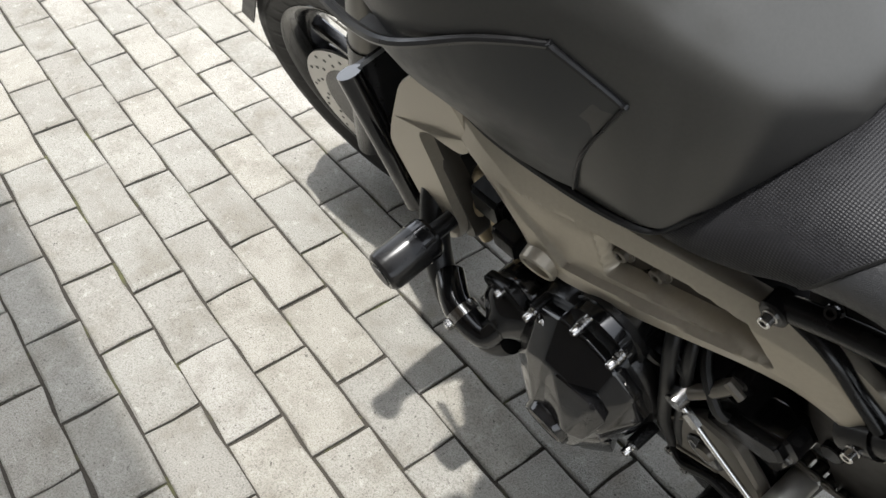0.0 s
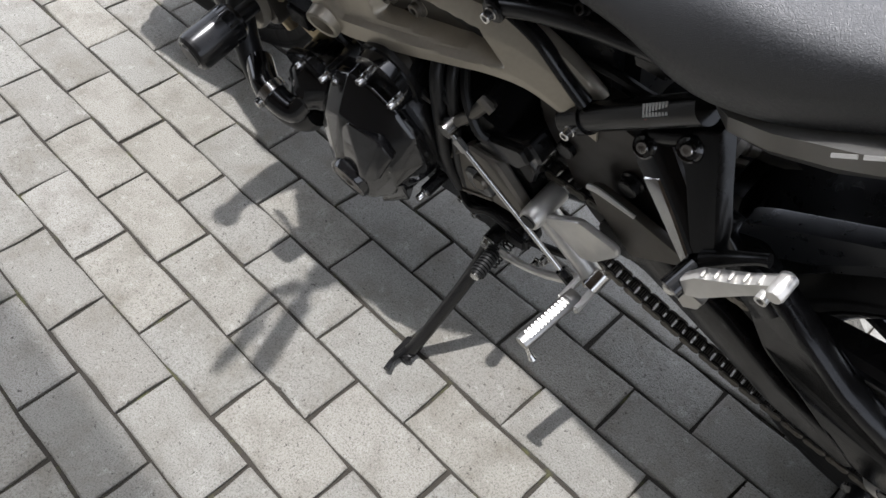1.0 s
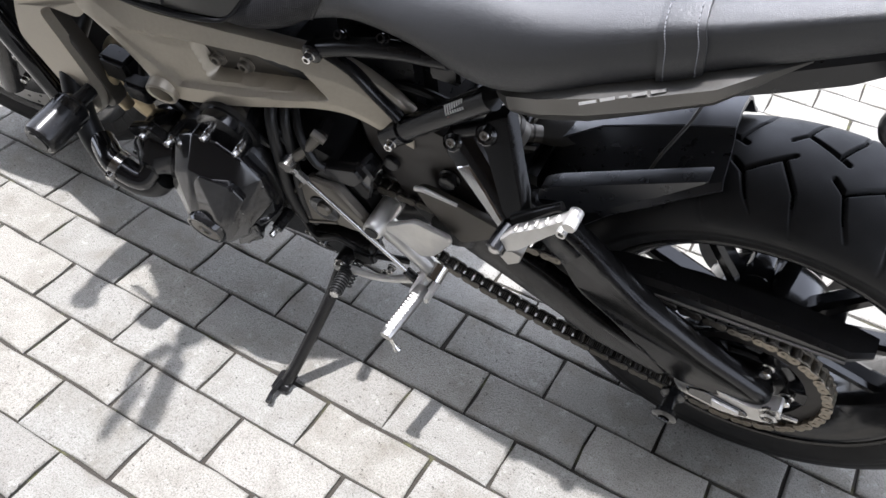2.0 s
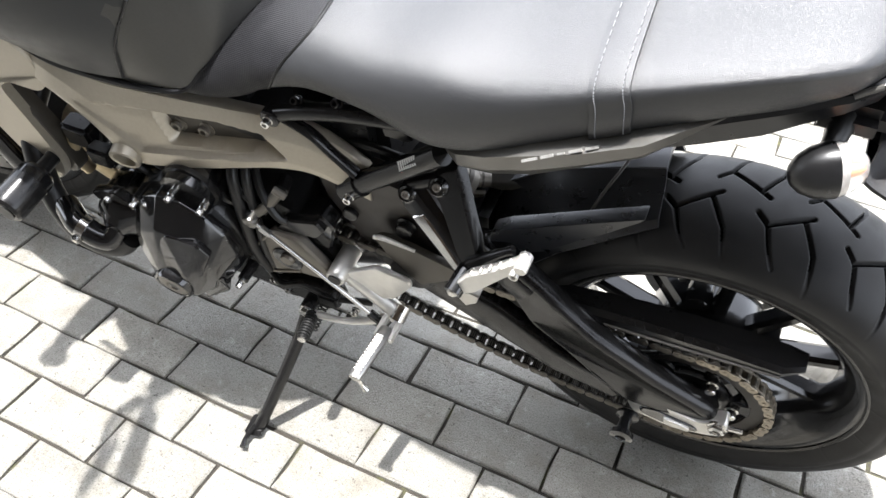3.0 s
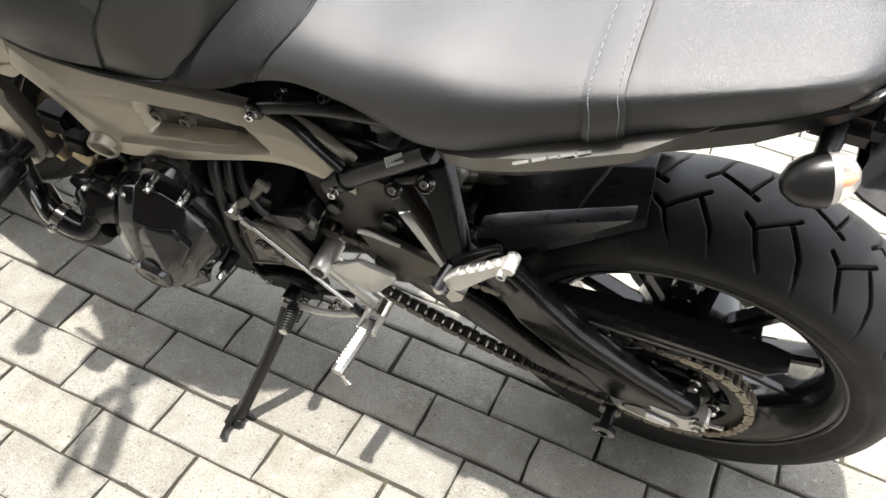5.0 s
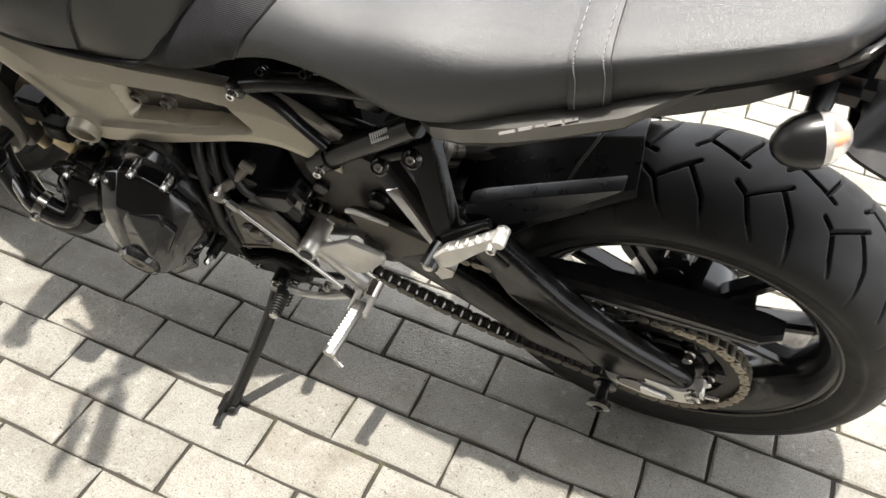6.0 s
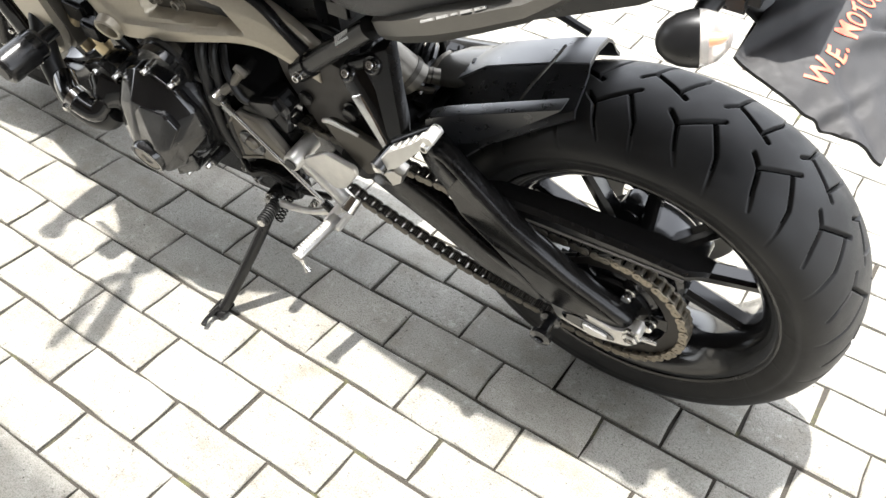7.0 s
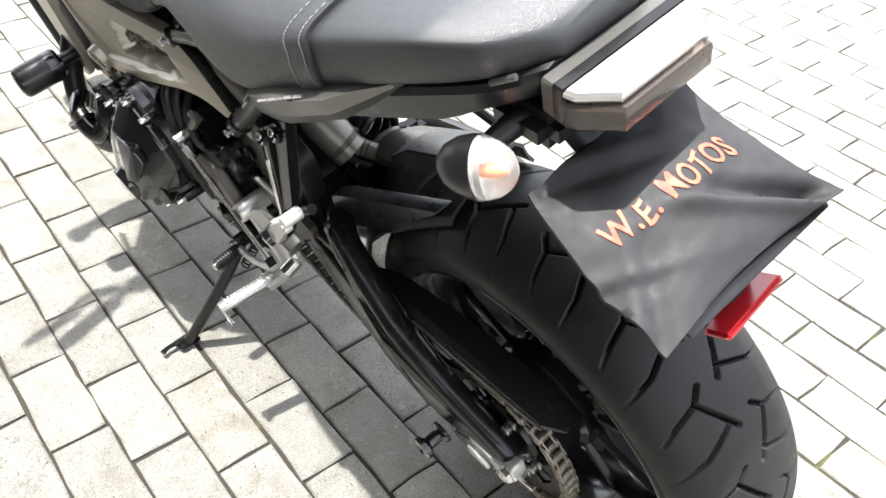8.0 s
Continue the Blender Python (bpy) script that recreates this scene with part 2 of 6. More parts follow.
def spline(pts, per=6):
    """A smooth line through points, each a tuple of any length."""
    p = [np.array(q, float) for q in pts]
    p = [2 * p[0] - p[1]] + p + [2 * p[-1] - p[-2]]
    out = []
    for i in range(1, len(p) - 2):
        for k in range(per):
            t = k / per
            a, b, c, d = p[i - 1], p[i], p[i + 1], p[i + 2]
            out.append(0.5 * (2 * b + (c - a) * t + (2 * a - 5 * b + 4 * c - d) * t * t + (3 * b - a - 3 * c + d) * t ** 3))
    out.append(p[-2])
    return out


def frame_axes(d):
    d = Vector(d).normalized()
    side = d.cross(Vector((0, 0, 1)))
    if side.length < 1e-3:
        side = Vector((1, 0, 0))
    side.normalize()
    return side, side.cross(d).normalized()


def tube(pts, r, n=14, per=6, squash=1.0, into=None, smooth=True, caps=True, boxy=1.0):
    """A bar along points; r one radius or one for each point. squash flattens it upright, boxy below 1 squares its section."""
    rs = [r] * len(pts) if isinstance(r, (int, float)) else list(r)
    line = spline([(*p, q) for p, q in zip(pts, rs)], per) if smooth and len(pts) > 2 else [np.array((*p, q), float) for p, q in zip(pts, rs)]
    loops = []
    side = None
    for i, q in enumerate(line):
        d = Vector(line[min(i + 1, len(line) - 1)][:3] - line[max(i - 1, 0)][:3]).normalized()
        if side is None:
            side, up = frame_axes(d)
        else:
            side = (side - d * side.dot(d)).normalized()
        up = side.cross(d)
        loops.append([Vector(q[:3]) + side * (math.copysign(abs(math.cos(a)) ** boxy, math.cos(a)) * q[3]) + up * (math.copysign(abs(math.sin(a)) ** boxy, math.sin(a)) * q[3] * squash)
                      for a in (2 * math.pi * k / n for k in range(n))])
    return loft(loops, caps, into=into)


def lathe(profile, n=48, centre=(0, 0, 0), axis="y", into=None, closed_profile=False):
    """A turned shape: profile of (radius, along) round an axis through the centre."""
    bm = into or bmesh.new()
    rings = []
    for k in range(n):
        a = 2 * math.pi * k / n
        ring = []
        for r, h in profile:
            c, s = r * math.cos(a), r * math.sin(a)
            p = {"y": (c, h, s), "x": (h, c, s), "z": (c, s, h)}[axis]
            ring.append(bm.verts.new((p[0] + centre[0], p[1] + centre[1], p[2] + centre[2])))
        rings.append(ring)
    m = len(profile)
    for k in range(n):
        a, b = rings[k], rings[(k + 1) % n]
        for i in range(m if closed_profile else m - 1):
            j = (i + 1) % m
            bm.faces.new((a[i], b[i], b[j], a[j]))
    if not closed_profile:
        for end in (0, -1):
            if profile[end][0] > 1e-5:
                bm.faces.new([rg[end] for rg in rings])
    bmesh.ops.remove_doubles(bm, verts=bm.verts, dist=1e-6)
    return bm


def round_outline(pts, r, per=3):
    """A polygon of (a, b) with its corners rounded by about r."""
    out = []
    n = len(pts)
    for i in range(n):
        p, a, b = Vector(pts[i]), Vector(pts[i - 1]), Vector(pts[(i + 1) % n])
        u, v = a - p, b - p
        q = min(r, u.length * 0.4, v.length * 0.4)
        s, e = p + u.normalized() * q, p + v.normalized() * q
        for k in range(per + 1):
            t = k / per
            out.append((1 - t) ** 2 * s + 2 * t * (1 - t) * p + t * t * e)
    return out


def plate(outline, y0, y1, r=0.006, bevel=0.002, lean=None, into=None):
    """A plate cut to an outline of (x, z) between two y. lean(x, z) shifts y where the plate is bent."""
    o = round_outline(outline, r) if r else [Vector(p) for p in outline]
    cx = sum(p[0] for p in o) / len(o)
    cz = sum(p[1] for p in o) / len(o)
    big = max(max(abs(p[0] - cx), abs(p[1] - cz)) for p in o)
    f = lean or (lambda x, z: 0.0)
    k = 1 - bevel / big
    s = bevel if y1 > y0 else -bevel
    loops = []
    for sc, y in ((k, y0), (1, y0 + s), (1, y1 - s), (k, y1)):
        loops.append([(cx + (p[0] - cx) * sc, y + f(p[0], p[1]), cz + (p[1] - cz) * sc) for p in o])
    return loft(loops, into=into)


def box(lo, hi, bevel=0.003, into=None):
    bm = bmesh.new()
    bmesh.ops.create_cube(bm, size=1)
    for v in bm.verts:
        v.co = Vector([(a + b) / 2 + c * (b - a) for a, b, c in zip(lo, hi, v.co)])
    if bevel:
        bmesh.ops.bevel(bm, geom=list(bm.edges), offset=bevel, segments=2, affect="EDGES")
    if into is None:
        return bm
    add(into, bm)
    return into


def add(bm, other, m=None):
    """Puts another bmesh into bm and frees it."""
    if m is not None:
        other.transform(m)
    vs = {v: bm.verts.new(v.co) for v in other.verts}
    for f in other.faces:
        bm.faces.new([vs[v] for v in f.verts])
    other.free()
    return bm


def slab(outline, out, bevel=0.0015, into=None):
    """A flat piece with a free outline in space, raised by the vector out, its rim chamfered."""
    o = [Vector(p) for p in outline]
    c = sum(o, Vector()) / len(o)
    out = Vector(out)
    big = max((p - c).length for p in o)
    k = 1 - bevel / big
    step = out.normalized() * bevel
    return loft([[c + (p - c) * k for p in o], [p + step for p in o], [p + out - step for p in o], [c + out + (p - c) * k for p in o]], into=into)


def blade(outline, face, thick, edge, r=0.008):
    """A cast arm cut to an (x, z) outline: its outer face lies at y = face(x), its rim is rounded by edge."""
    o = round_outline(outline, r, 4)
    n = len(o)
    area = sum(o[i][0] * o[(i + 1) % n][1] - o[(i + 1) % n][0] * o[i][1] for i in range(n))
    turn = 1 if area > 0 else -1
    inward = []
    for i in range(n):
        d = (o[(i + 1) % n] - o[i - 1]).normalized()
        inward.append(Vector((-d.y, d.x)) * turn)
    loops = []
    for a, dy in ((1.0, 0.0), (0.62, 0.07), (0.3, 0.29), (0.08, 0.62), (0.0, 1.0), (0.0, -1.0), (0.3, -0.3), (1.0, 0.0)):
        ring = []
        for q, v in zip(o, inward):
            p = q + v * edge * a
            ring.append((p[0], face(p[0]) + (edge * dy if len(loops) < 5 else thick + edge * dy), p[1]))
        loops.append(ring)
    bm = loft(loops)
    bmesh.ops.triangulate(bm, faces=[f for f in bm.faces if len(f.verts) > 4])
    return bm


def bolt_mesh(name, r, h, mat, socket=True, flange=1.35):
    """A cap screw along -y with a washer face and a hexagon socket."""
    prof = [(r * flange, 0), (r * flange, -h * 0.2), (r, -h * 0.28), (r, -h * 0.9), (r * 0.88, -h)]
    if socket:
        prof += [(r * 0.55, -h), (r * 0.5, -h * 0.5), (0, -h * 0.5)]
    else:
        prof += [(0, -h)]
    return finish(lathe(prof, 12), name, mat, angle=30)

# the motorcycle, leaning on its side stand: x to its rear, y to its right, z up from the rear tyre's foot
bike = new("motorcycle")
bike.matrix_world = pose(0.5575, 0.362, 0.0055, 14.3, 0, 1.95)
tagged(bike, "black and taupe naked motorcycle leaning on its side stand", "motorcycle")
AXLE = Vector((0, 0, 0.315))


def segment_distance(px, py, ax, ay, bx, by):
    dx, dy = bx - ax, by - ay
    t = np.clip(((px - ax) * dx + (py - ay) * dy) / (dx * dx + dy * dy), 0, 1)
    return np.hypot(px - ax - t * dx, py - ay - t * dy)


def tyre_mesh(name, R, half, rim_r, rim_half, crown, pitches, start, n=1620, m=170):
    """A road tyre: crown, shoulders and sidewalls, with its grooves cut into the tread."""
    prof = []
    for k in range(m + 1):
        q = -math.pi / 2 + math.pi * k / m
        prof.append((R - crown * (1 - math.cos(q)) ** 1.0, half * math.sin(q)))
    wall = [(rim_r + (R - crown - rim_r) * f, half * (1 - 0.13 * (1 - f) ** 2)) for f in (0.93, 0.8, 0.78, 0.6, 0.4, 0.2, 0.06)]
    wall[2] = (wall[2][0], wall[2][1] + 0.0012)
    ring = [(r, -w) for r, w in wall[::-1]] + prof + wall
    ring = [(rim_r - 0.006, -rim_half)] + ring + [(rim_r - 0.006, rim_half)]
    rr = np.array([p[0] for p in ring])
    ww = np.array([p[1] for p in ring])
    ang = np.linspace(0, 2 * math.pi, n, endpoint=False)
    A, W = np.meshgrid(ang, ww, indexing="ij")
    Rr = np.repeat(rr[None, :], n, 0)
    step = 2 * math.pi / pitches
    circ = R * step
    arc = np.sign(W) * np.arcsin(np.clip(np.abs(W) / half, 0, 1)) * (half * 0.62 + crown * 0.38)
    depth = np.zeros_like(A)
    strokes = [((0, -.029), (.050, -.003)), ((-.0145, -.017), (0, -.029)), ((.039, -.009), (.061, -.045)), ((.061, -.045), (.073, -.100)),
               ((0, -.029), (.009, -.054)), ((.009, -.054), (.021, -.078))]
    for side, off in ((1, 0.0), (-1, 0.5)):
        s = ((A - start) / step + off) % 1.0 * circ
        for (a0, b0), (a1, b1) in strokes:
            for wrap in (-circ, 0, circ):
                d = segment_distance(s + wrap - 0.045, arc * side, a0 - 0.045 + 0.0, b0, a1 - 0.045, b1)
                depth = np.maximum(depth, np.clip((0.0029 - d) / 0.0010, 0, 1) * np.clip(1.0 - (np.abs(arc) - 0.040) / 0.05, 0.12, 1.0))
    tread = np.abs(W) < half * 0.998
    Rr = Rr - 0.0060 * depth * tread
    X, Z = Rr * np.sin(A), Rr * np.cos(A)
    me = bpy.data.meshes.new(name)
    co = np.stack([X, np.repeat(ww[None, :], n, 0), Z], -1).reshape(-1, 3)
    k = len(ring)
    idx = np.arange(n * k).reshape(n, k)
    nxt = np.roll(idx, -1, 0)
    faces = np.stack([idx[:, :-1], idx[:, 1:], nxt[:, 1:], nxt[:, :-1]], -1).reshape(-1, 4)
    me.from_pydata(co.tolist(), [], faces.tolist())
    me.polygons.foreach_set("use_smooth", [True] * len(me.polygons))
    me.materials.append(TYRE)
    me.materials.append(GROOVE_SHADE)
    # groove floors get a near-black colour that paints in their shade
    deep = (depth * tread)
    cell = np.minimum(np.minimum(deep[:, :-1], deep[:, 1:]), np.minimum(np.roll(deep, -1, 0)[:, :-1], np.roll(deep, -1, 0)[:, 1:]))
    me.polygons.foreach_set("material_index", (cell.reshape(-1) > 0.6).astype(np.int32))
    me.update()
    return me


def rim_profile(rim_r, half, flip=1):
    return [(rim_r, -half - 0.006), (rim_r + 0.004, -half - 0.001), (rim_r - 0.002, -half + 0.006), (rim_r - 0.018, -half + 0.014), (rim_r - 0.024, -half + 0.03),
            (rim_r - 0.032, -half * 0.4), (rim_r - 0.032, half * 0.4), (rim_r - 0.024, half - 0.03), (rim_r - 0.018, half - 0.014),
            (rim_r - 0.002, half - 0.006), (rim_r + 0.004, half + 0.001), (rim_r, half + 0.006),
            (rim_r - 0.008, half + 0.004), (rim_r - 0.026, half - 0.012), (rim_r - 0.032, half - 0.03), (rim_r - 0.04, half * 0.4),
            (rim_r - 0.04, -half * 0.4), (rim_r - 0.032, -half + 0.03), (rim_r - 0.026, -half + 0.012), (rim_r - 0.008, -half - 0.004)]


def spoke_mesh(r0, r1, w0, w1, y0, y1, d):
    """One cast spoke along +z, with a ridged box section."""
    loops = []
    for f in (0, 0.15, 0.5, 0.85, 1):
        r = r0 + (r1 - r0) * f
        w = (w0 + (w1 - w0) * f) * (1.25 if f in (0, 1) else 1)
        y = y0 + (y1 - y0) * f
        loops.append([(-w, y - d * 0.6, r), (-w * 0.5, y - d, r), (w * 0.5, y - d, r), (w, y - d * 0.6, r),
                      (w, y + d * 0.6, r), (w * 0.5, y + d, r), (-w * 0.5, y + d, r), (-w, y + d * 0.6, r)])
    return loft(loops)


rear_wheel = part("rear_wheel", lathe(rim_profile(0.226, 0.070), 96, closed_profile=True), RIM, bike, "black cast rear wheel rim")
rear_wheel.location = AXLE
tyre = new("tyre", tyre_mesh("rear_tyre", 0.315, 0.09, 0.230, 0.073, 0.050, 18, radians(-17.1)))
tyre.parent = rear_wheel
tyre["label"] = "wide black road tyre with cut tread grooves"
lip = part("rim_lip", lathe([(0.2265, -0.0745), (0.2335, -0.0765), (0.2335, -0.0795), (0.2290, -0.0805), (0.2255, -0.0785)], 96, closed_profile=True), RIM_LIP, rear_wheel, "scuffed rim lip")
part("hub", lathe([(0.02, -0.085), (0.05, -0.085), (0.068, -0.062), (0.084, -0.050), (0.087, -0.040), (0.087, 0.022), (0.080, 0.034), (0.060, 0.05), (0.060, 0.075), (0.02, 0.08)], 48), RIM, rear_wheel)
pot = finish(lathe([(0.010, -0.030), (0.0165, -0.030), (0.0185, -0.027), (0.0185, 0.012), (0.010, 0.012)], 20), "hub_boss", RIM)
for k in range(5):
    a = radians(72 * k - 16)
    again("hub_boss", pot, rear_wheel, pose(0.094 * math.sin(a), 0, 0.094 * math.cos(a)))
sp = finish(spoke_mesh(0.04, 0.192, 0.013, 0.0085, -0.02, -0.012, 0.016), "spoke", RIM, angle=25)
for k in range(5):
    for d in (-17.5, 17.5):
        again("spoke", sp, rear_wheel, pose(0, 0, 0, 0, 72 * k + 20, 0) @ pose(0, 0, 0, 0, d, 0))

# rear sprocket, its nuts and the chain
SPROCKET_Y = -0.117


def sprocket_mesh(name, teeth, pitch, inner, t, mat):
    """A toothed ring in the x, z plane, its teeth cut as a row of rounded gaps."""
    R = pitch / (2 * math.sin(math.pi / teeth))
    outer = []
    for k in range(teeth * 6):
        a = 2 * math.pi * k / (teeth * 6)
        ph = (k % 6) / 6
        outer.append((R + 0.0042 * math.cos(2 * math.pi * ph) - 0.001, a))
    bm = bmesh.new()
    rings = []
    for r_of, y in ((0, -t), (1, -t), (1, t), (0, t)):
        rings.append([bm.verts.new(((r if r_of else inner) * math.cos(a), y, (r if r_of else inner) * math.sin(a))) for r, a in outer])
    n = len(outer)
    for i in range(4):
        a, b = rings[i], rings[(i + 1) % 4]
        for j in range(n):
            bm.faces.new((a[j], a[(j + 1) % n], b[(j + 1) % n], b[j]))
    return finish(bm, name, mat, angle=40)


sprocket = again("rear_sprocket", sprocket_mesh("sprocket", 45, 0.015875, 0.086, 0.0028, CHAIN_DIRTY), rear_wheel, pose(0, SPROCKET_Y, 0), "toothed steel rear sprocket")
arm_bm = lathe([(0.044, -0.006), (0.064, -0.006), (0.066, 0.0), (0.064, 0.006), (0.044, 0.006)], 48, closed_profile=True)
part("sprocket_carrier", arm_bm, BLACK_SATIN, rear_wheel).location = (0, SPROCKET_Y, 0)
web = finish(plate([(0.05, -0.016), (0.078, -0.012), (0.089, -0.016), (0.089, 0.016), (0.078, 0.012), (0.05, 0.016)], -0.0035, 0.0035, 0.003), "sprocket_web", BLACK_SATIN)
for k in range(6):
    again("sprocket_web", web, rear_wheel, pose(0, SPROCKET_Y, 0, 0, -(60 * k + 7), 0))
part("cush_drive_hub", lathe([(0.03, SPROCKET_Y - 0.012), (0.04, SPROCKET_Y - 0.012), (0.072, SPROCKET_Y + 0.008), (0.078, -0.06), (0.05, -0.05)], 40), RIM, rear_wheel)
nut = bolt_mesh("sprocket_nut", 0.0075, 0.014, STEEL, False)
for k in range(6):
    a = radians(60 * k + 7)
    again("sprocket_nut", nut, rear_wheel, pose(0.064 * math.cos(a), SPROCKET_Y - 0.006, 0.064 * math.sin(a)), "zinc plated nut")

FRONT_SPROCKET = Vector((-0.585, SPROCKET_Y, 0.392))
chain_r1, chain_r0 = 0.1138, 0.0407


def chain_path(step):
    """Points along the chain's loop round both sprockets, with slack in the lower run."""
    ax, az, bx, bz = 0.0, AXLE.z, FRONT_SPROCKET.x, FRONT_SPROCKET.z
    base = math.atan2(bz - az, bx - ax)
    d = math.hypot(bx - ax, bz - az)
    off = math.acos((chain_r1 - chain_r0) / d)
    line = []
    a0, a1 = base - off, base + off - 2 * math.pi
    for k in range(41):
        a = a0 + (a1 - a0) * k / 40
        line.append((ax + chain_r1 * math.cos(a), az + chain_r1 * math.sin(a)))
    p, q = line[-1], (bx + chain_r0 * math.cos(base + off), bz + chain_r0 * math.sin(base + off))
    run1 = [(p, q)]
    b0, b1 = base + off, base - off
    arc = [(bx + chain_r0 * math.cos(b0 + (b1 - b0) * k / 16), bz + chain_r0 * math.sin(b0 + (b1 - b0) * k / 16)) for k in range(17)]
    low_first = p[1] < az
    for k in range(1, 40):
        f = k / 40
        sag = -0.030 * math.sin(math.pi * f) if low_first else 0
        line.append((p[0] + (q[0] - p[0]) * f, p[1] + (q[1] - p[1]) * f + sag))
    line += arc
    p, q = line[-1], line[0]
    for k in range(1, 41):
        f = k / 40
        sag = 0 if low_first else -0.030 * math.sin(math.pi * f)
        line.append((p[0] + (q[0] - p[0]) * f, p[1] + (q[1] - p[1]) * f + sag))
    length = [0.0]
    for u, v in zip(line, line[1:]):
        length.append(length[-1] + math.hypot(v[0] - u[0], v[1] - u[1]))
    n = int(round(length[-1] / step / 2)) * 2
    s = [length[-1] * k / n for k in range(n)]
    return [(float(np.interp(v, length, [p[0] for p in line])), float(np.interp(v, length, [p[1] for p in line]))) for v in s], length[-1] / n


pins, pitch = chain_path(0.015875)


def link_mesh(name, w, y, h, mat):
    """A pair of waisted side plates on a pitch of the chain, with pin ends."""
    o = []
    for k in range(28):
        a = 2 * math.pi * k / 28
        c, s = math.cos(a), math.sin(a)
        x = c * h + math.copysign(pitch / 2, c) * min(1, abs(c) * 3)
        waist = 1 - 0.28 * max(0, 1 - (abs(x) / (pitch * 0.42)) ** 2)
        o.append((x, s * h * waist))
    bm = bmesh.new()
    for side in (-1, 1):
        plate(o, side * y - w / 2, side * y + w / 2, 0, 0.0003, into=bm)
        for e in (-1, 1):
            lathe([(0.0027, side * (y + w * 0.9)), (0.0027, side * y * 0.9)], 8, (e * pitch / 2, 0, 0), into=bm)
    for e in (-1, 1):
        lathe([(0.0066, -y), (0.0066, y)], 12, (e * pitch / 2, 0, 0), into=bm)
    return finish(bm, name, mat, angle=40)


chain = new("drive_chain")
chain.parent = bike
chain.location = (0, SPROCKET_Y, 0)
chain["label"] = "greasy drive chain, rusty gold on the sprocket"
link_kinds = {(0, 0): link_mesh("outer_link", 0.0022, 0.0095, 0.0072, CHAIN), (1, 0): link_mesh("inner_link", 0.0022, 0.0066, 0.0072, CHAIN_DIRTY),
              (0, 1): link_mesh("outer_link", 0.0022, 0.0095, 0.0072, CHAIN_RUST), (1, 1): link_mesh("inner_link", 0.0022, 0.0066, 0.0072, CHAIN_RUST)}
for i, (x, z) in enumerate(pins):
    u, v = pins[(i + 1) % len(pins)]
    mx, mz = (x + u) / 2, (z + v) / 2
    again("chain_link", link_kinds[(i % 2, int(mx > -0.02))], chain, pose(mx, 0, mz, 0, -math.degrees(math.atan2(v - z, u - x)), 0))
front_sprocket = again("front_sprocket", sprocket_mesh("front_sprocket", 16, 0.015875, 0.012, 0.003, CHAIN_DIRTY), bike, Matrix.Translation(FRONT_SPROCKET))

# rear brake on the far side
disc_bm = lathe([(0.075, -0.0025), (0.122, -0.0025), (0.122, 0.0025), (0.075, 0.0025)], 64, closed_profile=True)
part("rear_brake_disc", disc_bm, DISC, rear_wheel, "bare steel brake disc").location = (0, 0.088, 0)
caliper = part("rear_caliper", box((-0.12, 0.062, 0.385), (-0.05, 0.118, 0.438), 0.012), BLACK_GLOSS, bike, "black rear brake caliper")
part("caliper_bracket", plate([(-0.13, 0.345), (-0.12, 0.40), (-0.06, 0.41), (0.02, 0.345), (-0.04, 0.30)], 0.098, 0.112, 0.012), BLACK_SATIN, caliper)

# swingarm
def arm_face(x):
    """How far out the swingarm's left face stands."""
    return float(np.interp(x, [-0.45, -0.36, -0.28, -0.2, -0.13, -0.07, 0.05], [-0.130, -0.138, -0.145, -0.163, -0.172, -0.168, -0.155]))


swing = part("swingarm", blade([(-0.292, 0.530), (-0.262, 0.542), (-0.230, 0.530), (-0.190, 0.508), (-0.147, 0.477), (-0.098, 0.446), (-0.045, 0.405), (0.030, 0.356), (0.046, 0.340), (0.043, 0.327), (0.0, 0.312), (-0.075, 0.322),
                                (-0.105, 0.345), (-0.138, 0.377), (-0.175, 0.404), (-0.230, 0.428), (-0.275, 0.488)], arm_face, 0.034, 0.011, 0.012), BLACK_SATIN, bike, "black cast swingarm", angle=50)
part("swingarm_lower_arm", blade([(-0.450, 0.438), (-0.400, 0.440), (-0.280, 0.404), (-0.180, 0.379), (-0.120, 0.374), (-0.080, 0.330), (-0.092, 0.312), (-0.200, 0.322), (-0.285, 0.332), (-0.400, 0.366), (-0.455, 0.385)],
                                 lambda x: arm_face(x) + 0.004, 0.030, 0.010, 0.012), BLACK_SATIN, swing, angle=50)
part("swingarm_upper_arm", tube([(-0.330, -0.085, 0.480), (-0.300, -0.108, 0.500), (-0.262, -0.130, 0.502), (-0.235, -0.138, 0.488)], [0.014, 0.018, 0.020, 0.018], 24, 8, 1.4, boxy=0.45), BLACK_SATIN, swing)
part("swingarm_far_arm", tube([(-0.415, 0.12, 0.43), (-0.25, 0.135, 0.44), (-0.1, 0.13, 0.36), (0.05, 0.125, 0.315)], [0.03, 0.028, 0.026, 0.02], 12, 6, 1.3), BLACK_SATIN, swing)
part("swingarm_pivot", tube([(-0.42, -0.14, 0.42), (-0.42, 0.14, 0.42)], 0.032, 20), BLACK_SATIN, swing)
part("swingarm_bridge", box((-0.40, -0.10, 0.40), (-0.355, 0.10, 0.50), 0.015), BLACK_SATIN, swing)
part("axle_carrier", plate([(-0.078, 0.322), (-0.036, 0.338), (0.026, 0.326), (0.060, 0.352), (0.064, 0.326), (0.052, 0.302), (-0.004, 0.282), (-0.066, 0.292)], -0.162, -0.140, 0.010), ALU, swing, "bare aluminium axle carrier")
